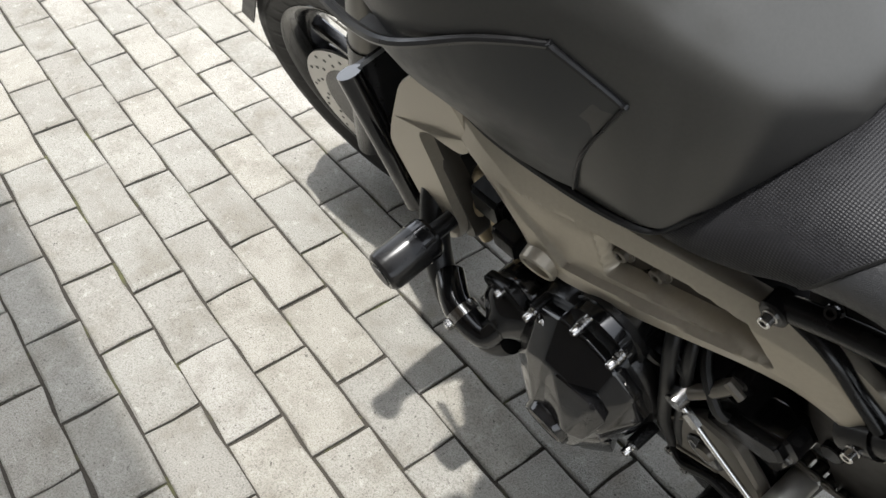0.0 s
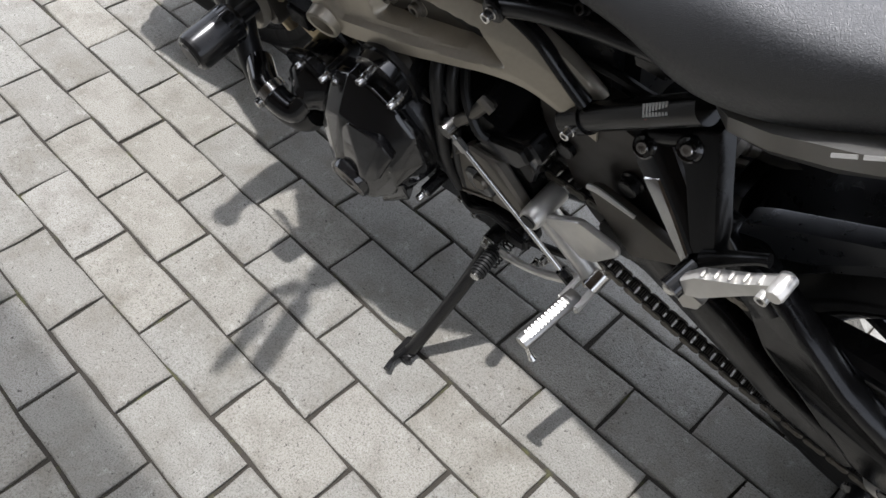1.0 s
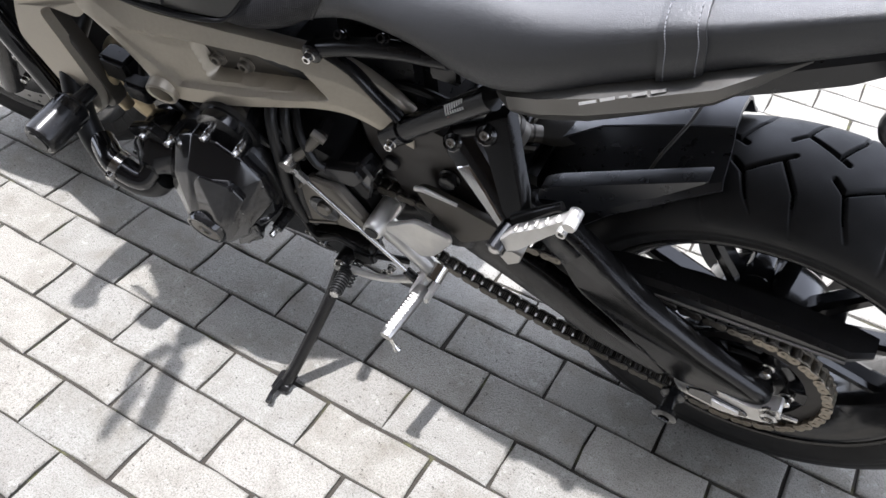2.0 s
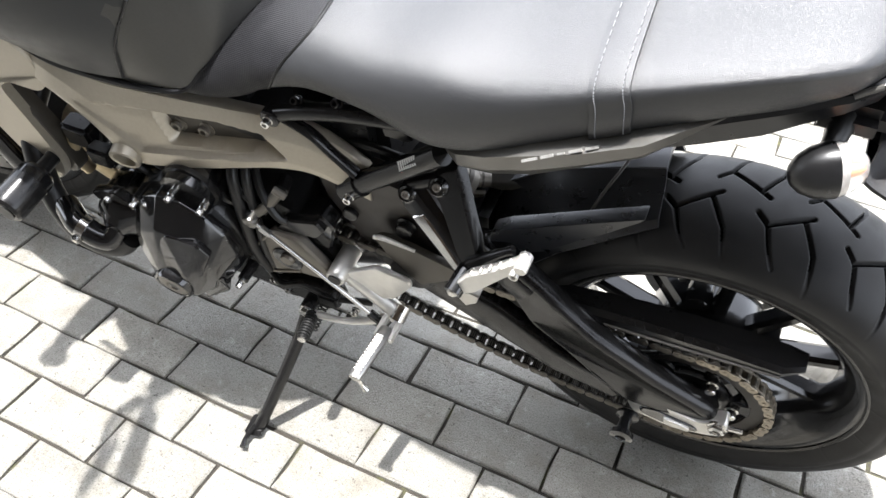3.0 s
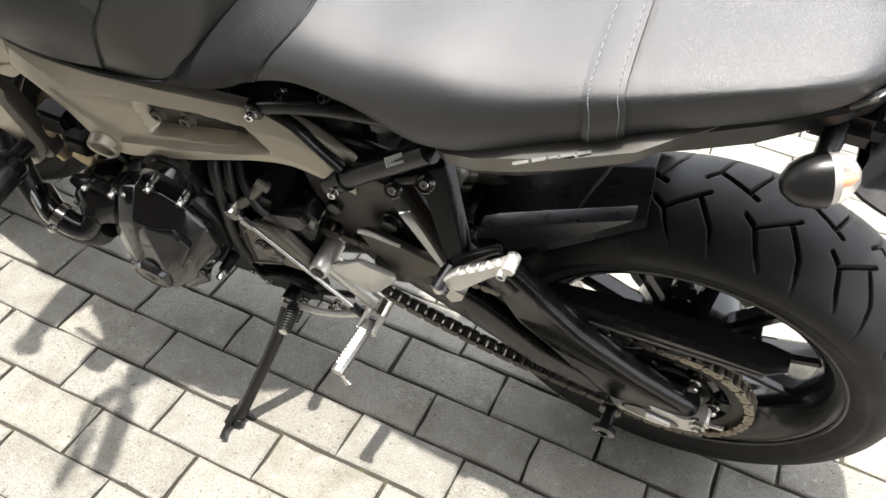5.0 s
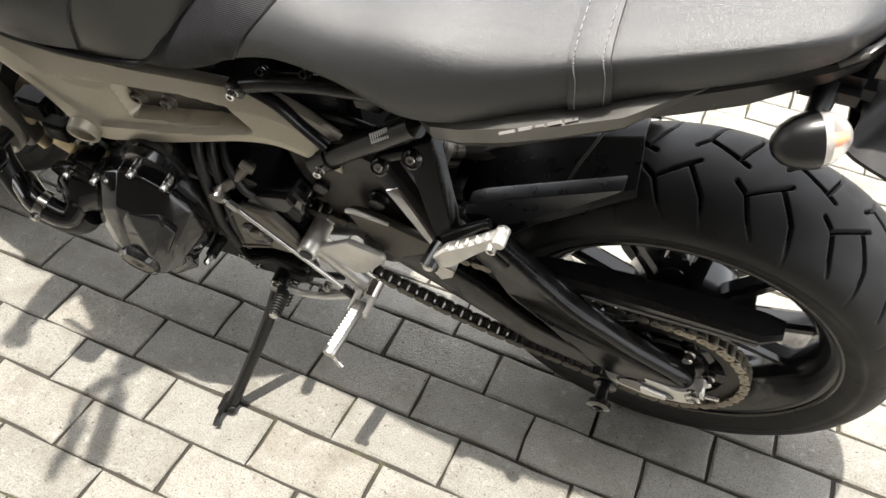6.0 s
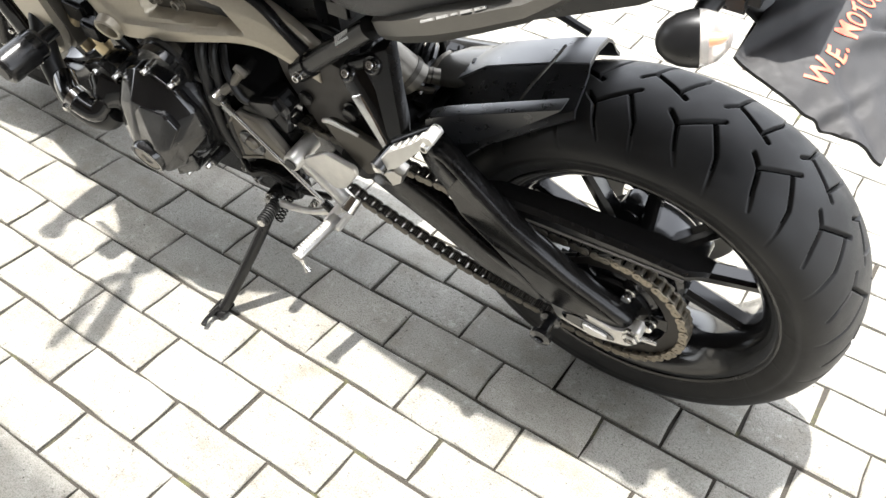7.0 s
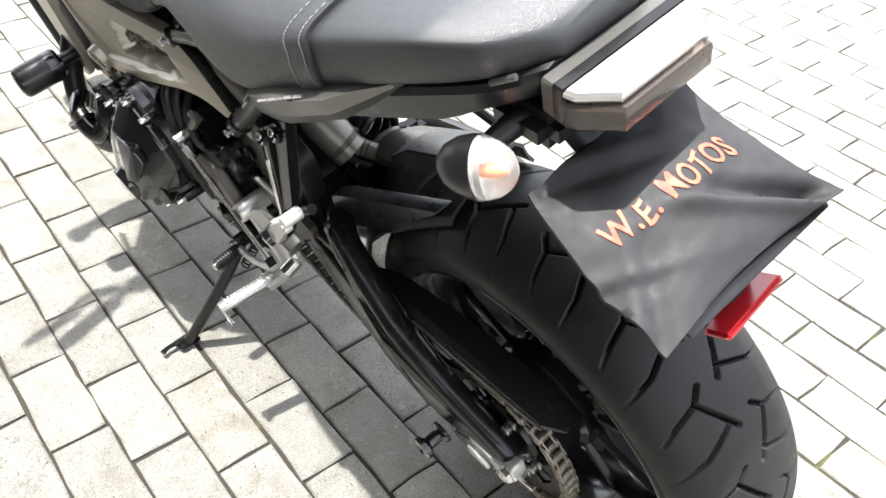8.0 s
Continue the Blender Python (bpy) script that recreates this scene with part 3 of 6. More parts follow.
part("axle_slot", plate([(-0.058, 0.314), (-0.034, 0.322), (0.022, 0.312), (0.030, 0.302), (-0.004, 0.292), (-0.052, 0.300)], -0.1645, -0.158, 0.006, 0.001), BLACK_GLOSS, swing, "dark slot of the chain adjuster")
part("adjuster_block", plate([(-0.022, 0.316), (0.016, 0.310), (0.018, 0.300), (-0.018, 0.300)], -0.1685, -0.160, 0.003, 0.001), ALU, swing)
part("axle_nut", lathe([(0.015, 0), (0.015, -0.004), (0.012, -0.005), (0.012, -0.010), (0.008, -0.012), (0.007, -0.008), (0.0, -0.008)], 6, (0.050, -0.158, 0.330)), STEEL, swing, "steel axle nut", smooth=False)
part("adjuster_bolt", tube([(0.035, -0.152, 0.316), (0.085, -0.150, 0.322)], 0.004, 8), STEEL, swing)
spool_bm = lathe([(0.017, 0), (0.017, -0.005), (0.0095, -0.009), (0.0095, -0.026), (0.017, -0.031), (0.017, -0.038), (0.008, -0.040), (0.006, -0.034), (0, -0.034)], 20, (-0.068, -0.172, 0.297))
part("stand_spool", spool_bm, BLACK_GLOSS, swing, "black paddock stand bobbin")

# chain guard
guard = []
for x, top, low, yo, yi in ((-0.235, 0.460, 0.442, -0.128, -0.112), (-0.19, 0.471, 0.447, -0.132, -0.100), (-0.09, 0.484, 0.460, -0.134, -0.096), (0.02, 0.488, 0.467, -0.134, -0.094),
                            (0.092, 0.482, 0.468, -0.132, -0.090), (0.118, 0.479, 0.472, -0.118, -0.092)):
    guard.append([(x, yo, low), (x, yo - 0.001, low + (top - low) * 0.7), (x, yo + 0.006, top), (x, yi, top - 0.001), (x, yi, top - 0.006), (x, yo + 0.008, top - 0.006), (x, yo + 0.005, low + 0.001)])
chain_guard = part("chain_guard", loft(guard), BLACK_SATIN, bike, "black plastic chain guard", angle=25)
part("lower_stay", tube([(-0.195, -0.131, 0.452), (-0.138, -0.128, 0.412), (-0.108, -0.126, 0.394), (-0.073, -0.125, 0.402), (-0.032, -0.124, 0.430), (0.020, -0.122, 0.462)], [0.003, 0.003, 0.0035, 0.0035, 0.003, 0.003], 8, 6), BLACK_MATT, chain_guard, "thin lower edge of the chain guard")
# pale strip painting the highlight along the guard's lower edge
part("guard_lip_highlight", tube([(-0.225, -0.1285, 0.444), (-0.09, -0.1345, 0.459), (0.02, -0.1345, 0.466), (0.092, -0.1325, 0.467)], 0.0022, 8, 5), COVER, chain_guard, "pale strip for the highlight on the lower edge")

# rear hugger over the tyre
hug, deck = [], []
for a, r, half, drop in ((-92, 0.352, 0.100, 0.060), (-74, 0.374, 0.102, 0.072), (-57, 0.380, 0.102, 0.074), (-46, 0.368, 0.097, 0.064), (-36, 0.351, 0.090, 0.050), (-28, 0.345, 0.080, 0.042), (-19.5, 0.343, 0.068, 0.034)):
    def hug_at(dr, w):
        b = radians(a)
        return (math.sin(b) * (r + dr), w, AXLE.z + math.cos(b) * (r + dr))

    ridge, far = -0.004, 0.052
    outer = [(-half, -drop), (-half * 0.90, -drop * 0.78), (ridge - 0.010, -0.009), (ridge, 0.0), (0.025, 0.004), (far, 0.0), (far + 0.008, -0.008), (half * 0.92, -drop * 0.7), (half, -drop)]
    hug.append([hug_at(dr, w) for w, dr in outer] + [hug_at(dr - 0.004, w * 0.96) for w, dr in outer[::-1]])
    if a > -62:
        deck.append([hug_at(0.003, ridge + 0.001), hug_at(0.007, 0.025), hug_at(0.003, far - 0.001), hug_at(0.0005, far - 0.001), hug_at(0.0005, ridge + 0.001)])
hugger = part("rear_hugger", loft(hug), HUGGER, bike, "black plastic hugger over the rear tyre", angle=22)
# top skin coloured paler than the hugger to paint in its sun and sky sheen
part("hugger_deck", loft(deck), DECK_SHEEN, hugger, "hugger top coloured paler for its sun and sky sheen", angle=30)
flare = plate([(-0.305, 0.545), (-0.285, 0.556), (-0.118, 0.618), (-0.122, 0.612), (-0.225, 0.523), (-0.31, 0.49)], -0.012, 0.012, 0.003, 0.0015,
              lean=lambda x, z: -0.094 + 0.2 * (x + 0.29))
part("side_flare", flare, HUGGER, hugger, "grey-black plastic fin along the hugger")
part("hugger_seam", tube([(-0.160, 0.020, 0.6335), (-0.166, -0.006, 0.6235), (-0.182, -0.040, 0.598), (-0.192, -0.066, 0.572)], 0.0022, 6, 5), COVER, hugger, "pale edge line across the hugger")
slider = part("chain_slider_guard", plate([(-0.469, 0.492), (-0.454, 0.498), (-0.412, 0.493), (-0.339, 0.474), (-0.344, 0.453), (-0.403, 0.405), (-0.426, 0.429), (-0.454, 0.461)], -0.142, -0.130, 0.006, 0.002), FRAME_DARK, bike, "dark cast plate over the chain's upper run")
part("plate_edge", tube([(-0.468, -0.142, 0.494), (-0.452, -0.1425, 0.499), (-0.405, -0.142, 0.4925)], [0.0035, 0.004, 0.0025], 8, 4), ALU, slider, "bare metal edge")

# main frame: a cast beam on each side from the steering head to the swingarm pivot
BEAM = spline([(-1.07, 0.80, 0.70, 0.085, 0.05), (-1.02, 0.775, 0.655, 0.130, 0.06), (-0.965, 0.735, 0.650, 0.168, 0.05), (-0.92, 0.714, 0.648, 0.181, 0.04), (-0.885, 0.703, 0.626, 0.185, 0.04), (-0.86, 0.697, 0.594, 0.186, 0.05), (-0.838, 0.693, 0.552, 0.185, 0.05), (-0.81, 0.690, 0.542, 0.182, 0.05),
               (-0.775, 0.688, 0.546, 0.177, 0.045), (-0.71, 0.684, 0.560, 0.168, 0.042), (-0.65, 0.680, 0.576, 0.158, 0.040), (-0.60, 0.676, 0.588, 0.149, 0.038), (-0.555, 0.664, 0.588, 0.140, 0.036),
               (-0.515, 0.636, 0.568, 0.131, 0.034), (-0.475, 0.596, 0.545, 0.123, 0.032)], 20)
PANEL = [(-0.890, 0.655), (-0.762, 0.657), (-0.675, 0.658), (-0.609, 0.650), (-0.577, 0.612), (-0.640, 0.597), (-0.700, 0.588), (-0.805, 0.576)]
CAVITY = [(-0.775, 0.650), (-0.663, 0.653), (-0.610, 0.640), (-0.582, 0.612), (-0.665, 0.601), (-0.758, 0.594)]


def inside(poly, x, z, width):
    """0 outside a polygon, rising to 1 at the given distance inside its edges."""
    d = 1e9
    for (ax, az), (bx, bz) in zip(poly, poly[1:] + poly[:1]):
        lx, lz = bx - ax, bz - az
        d = min(d, ((z - az) * lx - (x - ax) * lz) * -1 / math.hypot(lx, lz))
    d = max(0.0, min(1.0, d / width))
    return d * d * (3 - 2 * d)


def beam_loops(side):
    """Sections along the frame beam: a crowned face with a sunk panel, a deeper bolt cavity and a slot."""
    crown = [(0.0, -0.026), (0.02, -0.018), (0.16, -0.013), (0.34, -0.007), (0.80, -0.001), (0.95, -0.002), (1.0, -0.011)]
    steps = [0.0, 0.02] + [0.05 + 0.9 * k / 34 for k in range(35)] + [0.98, 1.0]
    loops = []
    for x, up, lo, y, d in BEAM:
        sec = []
        for f in steps:
            z = up + (lo - up) * f
            v = y + float(np.interp(f, [c[0] for c in crown], [c[1] for c in crown]))
            tip = max(0.0, min(1.0, (x + 0.89) / 0.11))
            v -= (0.002 + 0.007 * tip) * inside(PANEL, x, z, 0.005)
            v -= 0.024 * inside(CAVITY, x, z, 0.007)
            sec.append((x, side * v, z))
        sec += [(x, side * (y - d), lo + 0.006), (x, side * (y - d), up - 0.006)]
        loops.append(sec)
    return loops


main_frame = part("main_frame", loft(beam_loops(-1)), FRAME, bike, "taupe painted cast aluminium frame beam", angle=40)
part("frame_far_beam", loft(beam_loops(1)), FRAME, main_frame, angle=28)
head = lathe([(0.03, -0.10), (0.04, -0.10), (0.04, 0.10), (0.03, 0.10)], 24, axis="z")
head.transform(pose(-1.13, 0, 0.90, 0, -25, 0))
part("steering_head", head, FRAME, main_frame)

# recessed window of the beam: floor and slot plates coloured for its shade, two bolts
part("frame_recess_shade", plate([(-0.768, 0.645), (-0.664, 0.648), (-0.613, 0.636), (-0.590, 0.614), (-0.665, 0.606), (-0.752, 0.599)], -0.001, 0.008, 0.006, 0.001, lean=lambda x, z: -0.1375 + 0.165 * (x + 0.73)), FRAME_DARK, main_frame, "recess floor of the frame, coloured dark brown for its shade")
part("frame_slot_shade", plate([(-0.690, 0.636), (-0.648, 0.645), (-0.609, 0.634), (-0.586, 0.613), (-0.63, 0.611)], -0.002, 0.010, 0.004, 0.001, lean=lambda x, z: -0.1325 + 0.165 * (x + 0.69)), BLACK_MATT, main_frame)
recess_bolt = bolt_mesh("frame_bolt", 0.0085, 0.009, BRACKET, True, 1.5)
for x, y, z in ((-0.752, -0.1405, 0.616), (-0.712, -0.1345, 0.614)):
    again("frame_bolt", recess_bolt, main_frame, pose(x, y, z), "dark socket head bolt")
    part("bolt_rim", lathe([(0.011, 0.006), (0.0118, 0.0), (0.013, 0.0), (0.0135, 0.006)], 24, (x, y, z)), FRAME, main_frame)
ring = lathe([(0.017, 0.012), (0.017, -0.012), (0.0205, -0.013), (0.0225, -0.011), (0.0235, 0.012)], 28, (0, 0, 0))
ring.transform(pose(-0.834, -0.181, 0.563, 12, 0, 8))
part("engine_mount_boss", ring, FRAME, main_frame)
plug = lathe([(0.0, -0.002), (0.008, -0.002), (0.009, 0.004), (0.0165, 0.006), (0.0165, 0.012), (0, 0.012)], 20)
plug.transform(pose(-0.838, -0.178, 0.562, 12, 0, 8))
part("mount_plug", plug, BLACK_MATT, main_frame)

# pivot plate and the dark castings behind the beam
part("pivot_plate", plate([(-0.56, 0.60), (-0.475, 0.60), (-0.41, 0.585), (-0.365, 0.56), (-0.375, 0.46), (-0.395, 0.38), (-0.44, 0.36), (-0.49, 0.40), (-0.52, 0.47), (-0.55, 0.52)], -0.118, -0.085, 0.02), PIVOT, main_frame,
     "dark brown cast pivot plate")
big_bolt = bolt_mesh("pivot_bolt", 0.012, 0.014, BLACK_SATIN, False, 1.3)
for x, y, z in ((-0.515, -0.112, 0.500), (-0.425, -0.119, 0.515), (-0.445, -0.119, 0.445)):
    again("pivot_bolt", big_bolt, main_frame, pose(x, y, z))
part("shock_link_cavity", box((-0.60, -0.09, 0.40), (-0.462, 0.09, 0.70), 0.02), BLACK_MATT, main_frame)

# sub-frame tube with its label, bolts and the rail under the seat
sub_tube = part("subframe_tube", tube([(-0.503, -0.120, 0.565), (-0.36, -0.122, 0.694)], 0.0155, 20), BLACK_SATIN, bike, "black subframe tube with a white printed label")
part("tube_collar", tube([(-0.512, -0.120, 0.557), (-0.485, -0.120, 0.581)], 0.0185, 20), BLACK_SATIN, sub_tube)
ab = bolt_mesh("socket_bolt", 0.0062, 0.011, STEEL, True, 1.18)
for x, y, z in ((-0.497, -0.137, 0.567), (-0.594, -0.137, 0.678)):
    again("socket_bolt", ab, sub_tube, pose(x, y, z), "steel socket head bolt")
axis = Vector((0.143, 0, 0.129)).normalized()
nrm = Vector((0, -1, 0))
up = Vector((-axis.z, 0, axis.x))
lettering = bmesh.new()
face = (Vector((0, -0.74, 0)) + up * 0.67).normalized()
turn_m = Matrix((axis, face, axis.cross(face))).transposed().to_4x4()
for k in range(8):
    c = Vector((-0.4085, -0.1205, 0.6502)) + axis * (k * 0.0043) + face * 0.0157
    add(lettering, box((-0.0014, -0.0004, -0.0062), (0.0014, 0.0004, 0.0062), 0.0), Matrix.Translation(c) @ turn_m)
part("printed_label", lettering, WHITE_MARK, sub_tube, "white printed label on the tube", smooth=False)
line = bmesh.new()
low = (Vector((0, -0.99, 0)) + up * 0.12).normalized()
add(line, box((-0.017, -0.0004, -0.0017), (0.017, 0.0004, 0.0017), 0.0), Matrix.Translation(Vector((-0.3965, -0.1205, 0.6610)) + low * 0.0157) @ Matrix((axis, low, axis.cross(low))).transposed().to_4x4())
part("label_stripe", line, RED_MARK, sub_tube, "dark red stripe under the label", smooth=False)

part("upper_rail", tube([(-0.592, -0.124, 0.679), (-0.545, -0.122, 0.697), (-0.482, -0.120, 0.714), (-0.415, -0.116, 0.722)], 0.0120, 16, 6), BLACK_SATIN, sub_tube, "black rail under the seat")
part("rail_end", lathe([(0.0135, 0.012), (0.0135, -0.008), (0.011, -0.010), (0, -0.010)], 18, (-0.594, -0.128, 0.678)), BLACK_SATIN, sub_tube)
dark_bolt = bolt_mesh("rail_bolt", 0.0058, 0.012, BLACK_GLOSS, True, 1.3)
for x, z in ((-0.555, 0.708), (-0.495, 0.725)):
    again("rail_bolt", dark_bolt, sub_tube, pose(x, -0.118, z, -40, 0, 0))
part("cross_stay", tube([(-0.590, -0.124, 0.678), (-0.548, -0.123, 0.660), (-0.518, -0.122, 0.628), (-0.490, -0.121, 0.600)], [0.008, 0.009, 0.009, 0.010], 12, 5, 0.7), BLACK_SATIN, sub_tube)
part("battery_box", box((-0.52, -0.075, 0.65), (-0.34, 0.075, 0.76), 0.02), BLACK_MATT, sub_tube)
part("fuse_box", box((-0.455, -0.098, 0.66), (-0.415, -0.07, 0.70), 0.004), BLACK_SATIN, sub_tube)
part("wire_loom", tube([(-0.53, -0.085, 0.615), (-0.47, -0.098, 0.635), (-0.42, -0.092, 0.625), (-0.36, -0.10, 0.67)], 0.006, 8, 5), RUBBER, sub_tube)

# fuel tank: stations along x, each a half outline from the lower edge to the crown
def half_skin(stations, per=5, thick=None):
    """A symmetrical body lofted through stations of (x, [(y, z), ...]) with y the half width."""
    flat = [(x, *[c for p in pts for c in p]) for x, pts in stations]
    loops = []
    for row in spline(flat, per):
        x, pts = row[0], [(row[i], row[i + 1]) for i in range(1, len(row), 2)]
        fine = spline(pts, 4)
        left = [(x, -p[0], p[1]) for p in fine]
        right = [(x, p[0], p[1]) for p in fine[::-1]]
        loops.append(left + right[1:] if abs(fine[-1][0]) < 1e-6 else left + right)
    return loft(loops)


tank = part("fuel_tank", half_skin([
    (-1.16, [(0.075, 0.83), (0.10, 0.86), (0.115, 0.91), (0.09, 0.955), (0.0, 0.97)]),
    (-1.08, [(0.125, 0.785), (0.165, 0.82), (0.175, 0.89), (0.13, 0.985), (0.0, 1.02)]),
    (-0.99, [(0.155, 0.745), (0.19, 0.79), (0.205, 0.88), (0.155, 1.005), (0.0, 1.045)]),
    (-0.90, [(0.163, 0.712), (0.19, 0.76), (0.202, 0.87), (0.155, 1.0), (0.0, 1.04)]),
    (-0.80, [(0.162, 0.704), (0.172, 0.75), (0.180, 0.85), (0.145, 0.972), (0.0, 1.01)]),
    (-0.73, [(0.158, 0.708), (0.156, 0.76), (0.150, 0.84), (0.125, 0.925), (0.0, 0.955)]),
    (-0.70, [(0.147, 0.709), (0.143, 0.755), (0.134, 0.83), (0.110, 0.90), (0.0, 0.928)]),
    (-0.68, [(0.133, 0.731), (0.130, 0.77), (0.122, 0.83), (0.098, 0.885), (0.0, 0.905)]),
    (-0.66, [(0.117, 0.748), (0.115, 0.78), (0.107, 0.825), (0.085, 0.865), (0.0, 0.880)]),
    (-0.64, [(0.092, 0.766), (0.090, 0.785), (0.084, 0.82), (0.066, 0.845), (0.0, 0.855)]),
    (-0.622, [(0.055, 0.786), (0.053, 0.796), (0.048, 0.812), (0.038, 0.822), (0.0, 0.828)]),
    (-0.614, [(0.030, 0.793), (0.028, 0.798), (0.024, 0.803), (0.018, 0.806), (0.0, 0.808)])]), TANK, bike, "matt grey fuel tank", angle=60)


def surface_strip(stations, off, per=5):
    """A raised panel over the tank's left flank: rows of (x, y, z) across, lofted along."""
    flat = [[c for p in pts for c in p] for pts in stations]
    outer = []
    for row in spline(flat, per):
        pts = [tuple(row[i:i + 3]) for i in range(0, len(row), 3)]
        outer.append([np.array(p) for p in spline(pts, 4)])
    loops = [[tuple(p) for p in r] + [tuple(p + np.array((0, off, 0))) for p in r[::-1]] for r in outer]
    return loft(loops)


scoop = part("tank_scoop", surface_strip([
    [(-1.02, -0.176, 0.765), (-1.02, -0.196, 0.785), (-1.03, -0.208, 0.80)],
    [(-0.95, -0.180, 0.735), (-0.95, -0.204, 0.775), (-0.94, -0.211, 0.83)],
    [(-0.87, -0.178, 0.716), (-0.860, -0.197, 0.785), (-0.845, -0.194, 0.868)],
    [(-0.815, -0.172, 0.712), (-0.800, -0.184, 0.79), (-0.785, -0.173, 0.879)],
    [(-0.783, -0.166, 0.712), (-0.765, -0.168, 0.775), (-0.733, -0.153, 0.838)]], 0.02), TANK_DARK, tank, "dark grey side scoop of the tank", angle=50)
part("scoop_trim", tube([(-1.12, -0.196, 0.79), (-1.03, -0.210, 0.803), (-0.94, -0.217, 0.833), (-0.845, -0.194, 0.872), (-0.788, -0.173, 0.883), (-0.780, -0.171, 0.881), (-0.735, -0.154, 0.842), (-0.733, -0.155, 0.834), (-0.765, -0.169, 0.775), (-0.783, -0.168, 0.714)],
                        [0.006, 0.006, 0.005, 0.004, 0.0035, 0.0035, 0.003, 0.002, 0.0015, 0.0015], 8, 6), BLACK_MATT, tank, "black trim edge round the scoop")
part("tank_lower_lip", tube([(-0.97, -0.166, 0.735), (-0.90, -0.170, 0.708), (-0.80, -0.166, 0.700), (-0.73, -0.160, 0.703), (-0.702, -0.148, 0.704), (-0.680, -0.134, 0.727), (-0.662, -0.119, 0.744), (-0.645, -0.099, 0.760), (-0.633, -0.082, 0.771), (-0.618, -0.05, 0.786)],
                            [0.0055, 0.0055, 0.005, 0.004, 0.003, 0.003, 0.003, 0.003, 0.003, 0.002], 8, 6), BLACK_MATT, tank, "black rubber lip under the tank")

# seat: one long saddle with a lower rider's part and a raised pillion
seat_stations = [
    (-0.735, [(0.138, 0.690), (0.142, 0.698), (0.132, 0.708), (0.09, 0.728), (0.0, 0.738)]),
    (-0.70, [(0.140, 0.690), (0.1455, 0.699), (0.141, 0.710), (0.10, 0.738), (0.0, 0.752)]),
    (-0.66, [(0.136, 0.693), (0.144, 0.710), (0.132, 0.737), (0.095, 0.762), (0.0, 0.775)]),
    (-0.62, [(0.128, 0.707), (0.140, 0.722), (0.127, 0.760), (0.084, 0.787), (0.0, 0.797)]),
    (-0.585, [(0.122, 0.728), (0.139, 0.740), (0.132, 0.772), (0.088, 0.801), (0.0, 0.810)]),
    (-0.52, [(0.118, 0.750), (0.139, 0.760), (0.138, 0.788), (0.096, 0.815), (0.0, 0.826)]),
    (-0.44, [(0.122, 0.752), (0.148, 0.762), (0.152, 0.792), (0.114, 0.823), (0.0, 0.835)]),
    (-0.36, [(0.132, 0.734), (0.156, 0.746), (0.161, 0.790), (0.128, 0.836), (0.0, 0.852)]),
    (-0.28, [(0.132, 0.756), (0.154, 0.766), (0.158, 0.812), (0.130, 0.848), (0.0, 0.872)]),
    (-0.20, [(0.126, 0.800), (0.145, 0.808), (0.148, 0.846), (0.126, 0.872), (0.0, 0.896)]),
    (-0.10, [(0.114, 0.847), (0.132, 0.854), (0.135, 0.886), (0.117, 0.906), (0.0, 0.924)]),
    (-0.03, [(0.105, 0.876), (0.119, 0.883), (0.122, 0.912), (0.107, 0.928), (0.0, 0.942)]),
    (0.0, [(0.094, 0.886), (0.108, 0.892), (0.111, 0.918), (0.097, 0.933), (0.0, 0.946)]),
    (0.03, [(0.078, 0.895), (0.090, 0.900), (0.093, 0.922), (0.080, 0.935), (0.0, 0.946)]),
    (0.052, [(0.052, 0.899), (0.062, 0.904), (0.064, 0.921), (0.054, 0.933), (0.0, 0.943)]),
    (0.064, [(0.036, 0.902), (0.042, 0.907), (0.044, 0.918), (0.036, 0.927), (0.0, 0.936)])]
seat = part("seat", half_skin(seat_stations), SEAT, bike, "black grained vinyl seat", angle=70)
seat_rows = [np.array(r) for r in spline([(x, *[c for p in pts for c in p]) for x, pts in seat_stations], 8)]


def seat_at(x, s):
    """A point on the seat's left half: s runs from 0 at the lower edge to 4 at the crown."""
    flat = [float(np.interp(x, [r[0] for r in seat_rows], [r[k] for r in seat_rows])) for k in range(1, 11)]
    fine = spline([(flat[i], flat[i + 1]) for i in range(0, 10, 2)], 8)
    y, z = (float(np.interp(s * 8, range(len(fine)), [p[k] for p in fine])) for k in (0, 1))
    return Vector((x, -y, z))


def seat_patch(front, rear, nx, ns, s0, s1, lift):
    """A thin panel laid on the seat between two x(s) lines."""
    outer, inner = [], []
    for i in range(nx + 1):
        ro, ri = [], []
        for j in range(ns + 1):
            s = s0 + (s1 - s0) * j / ns
            xa, xb = (float(np.interp(s, [p[0] for p in ln], [p[1] for p in ln])) for ln in (front, rear))
            x = xa + (xb - xa) * i / nx
            p = seat_at(x, s)
            nrm = (seat_at(x + 0.004, s) - p).cross(seat_at(x, min(4, s + 0.05)) - seat_at(x, max(0, s - 0.05))).normalized()
            nrm = -nrm if nrm.y > 0.1 or (abs(nrm.y) <= 0.1 and nrm.z < 0) else nrm
            ro.append(p + nrm * lift)
            ri.append(p - nrm * 0.004)
        outer.append(ro)
        inner.append(ri)
    return loft([o + r[::-1] for o, r in zip(outer, inner)])


part("seat_grip_panel", seat_patch([(0, -0.716), (1, -0.712), (2, -0.690), (3, -0.665), (4, -0.64)], [(0, -0.590), (1, -0.574), (2, -0.552), (3, -0.522), (4, -0.520)], 24, 24, 0.1, 3.98, 0.0012), SEAT_GRIP, seat,
     "finely ribbed grip panel on the seat's nose", angle=60)


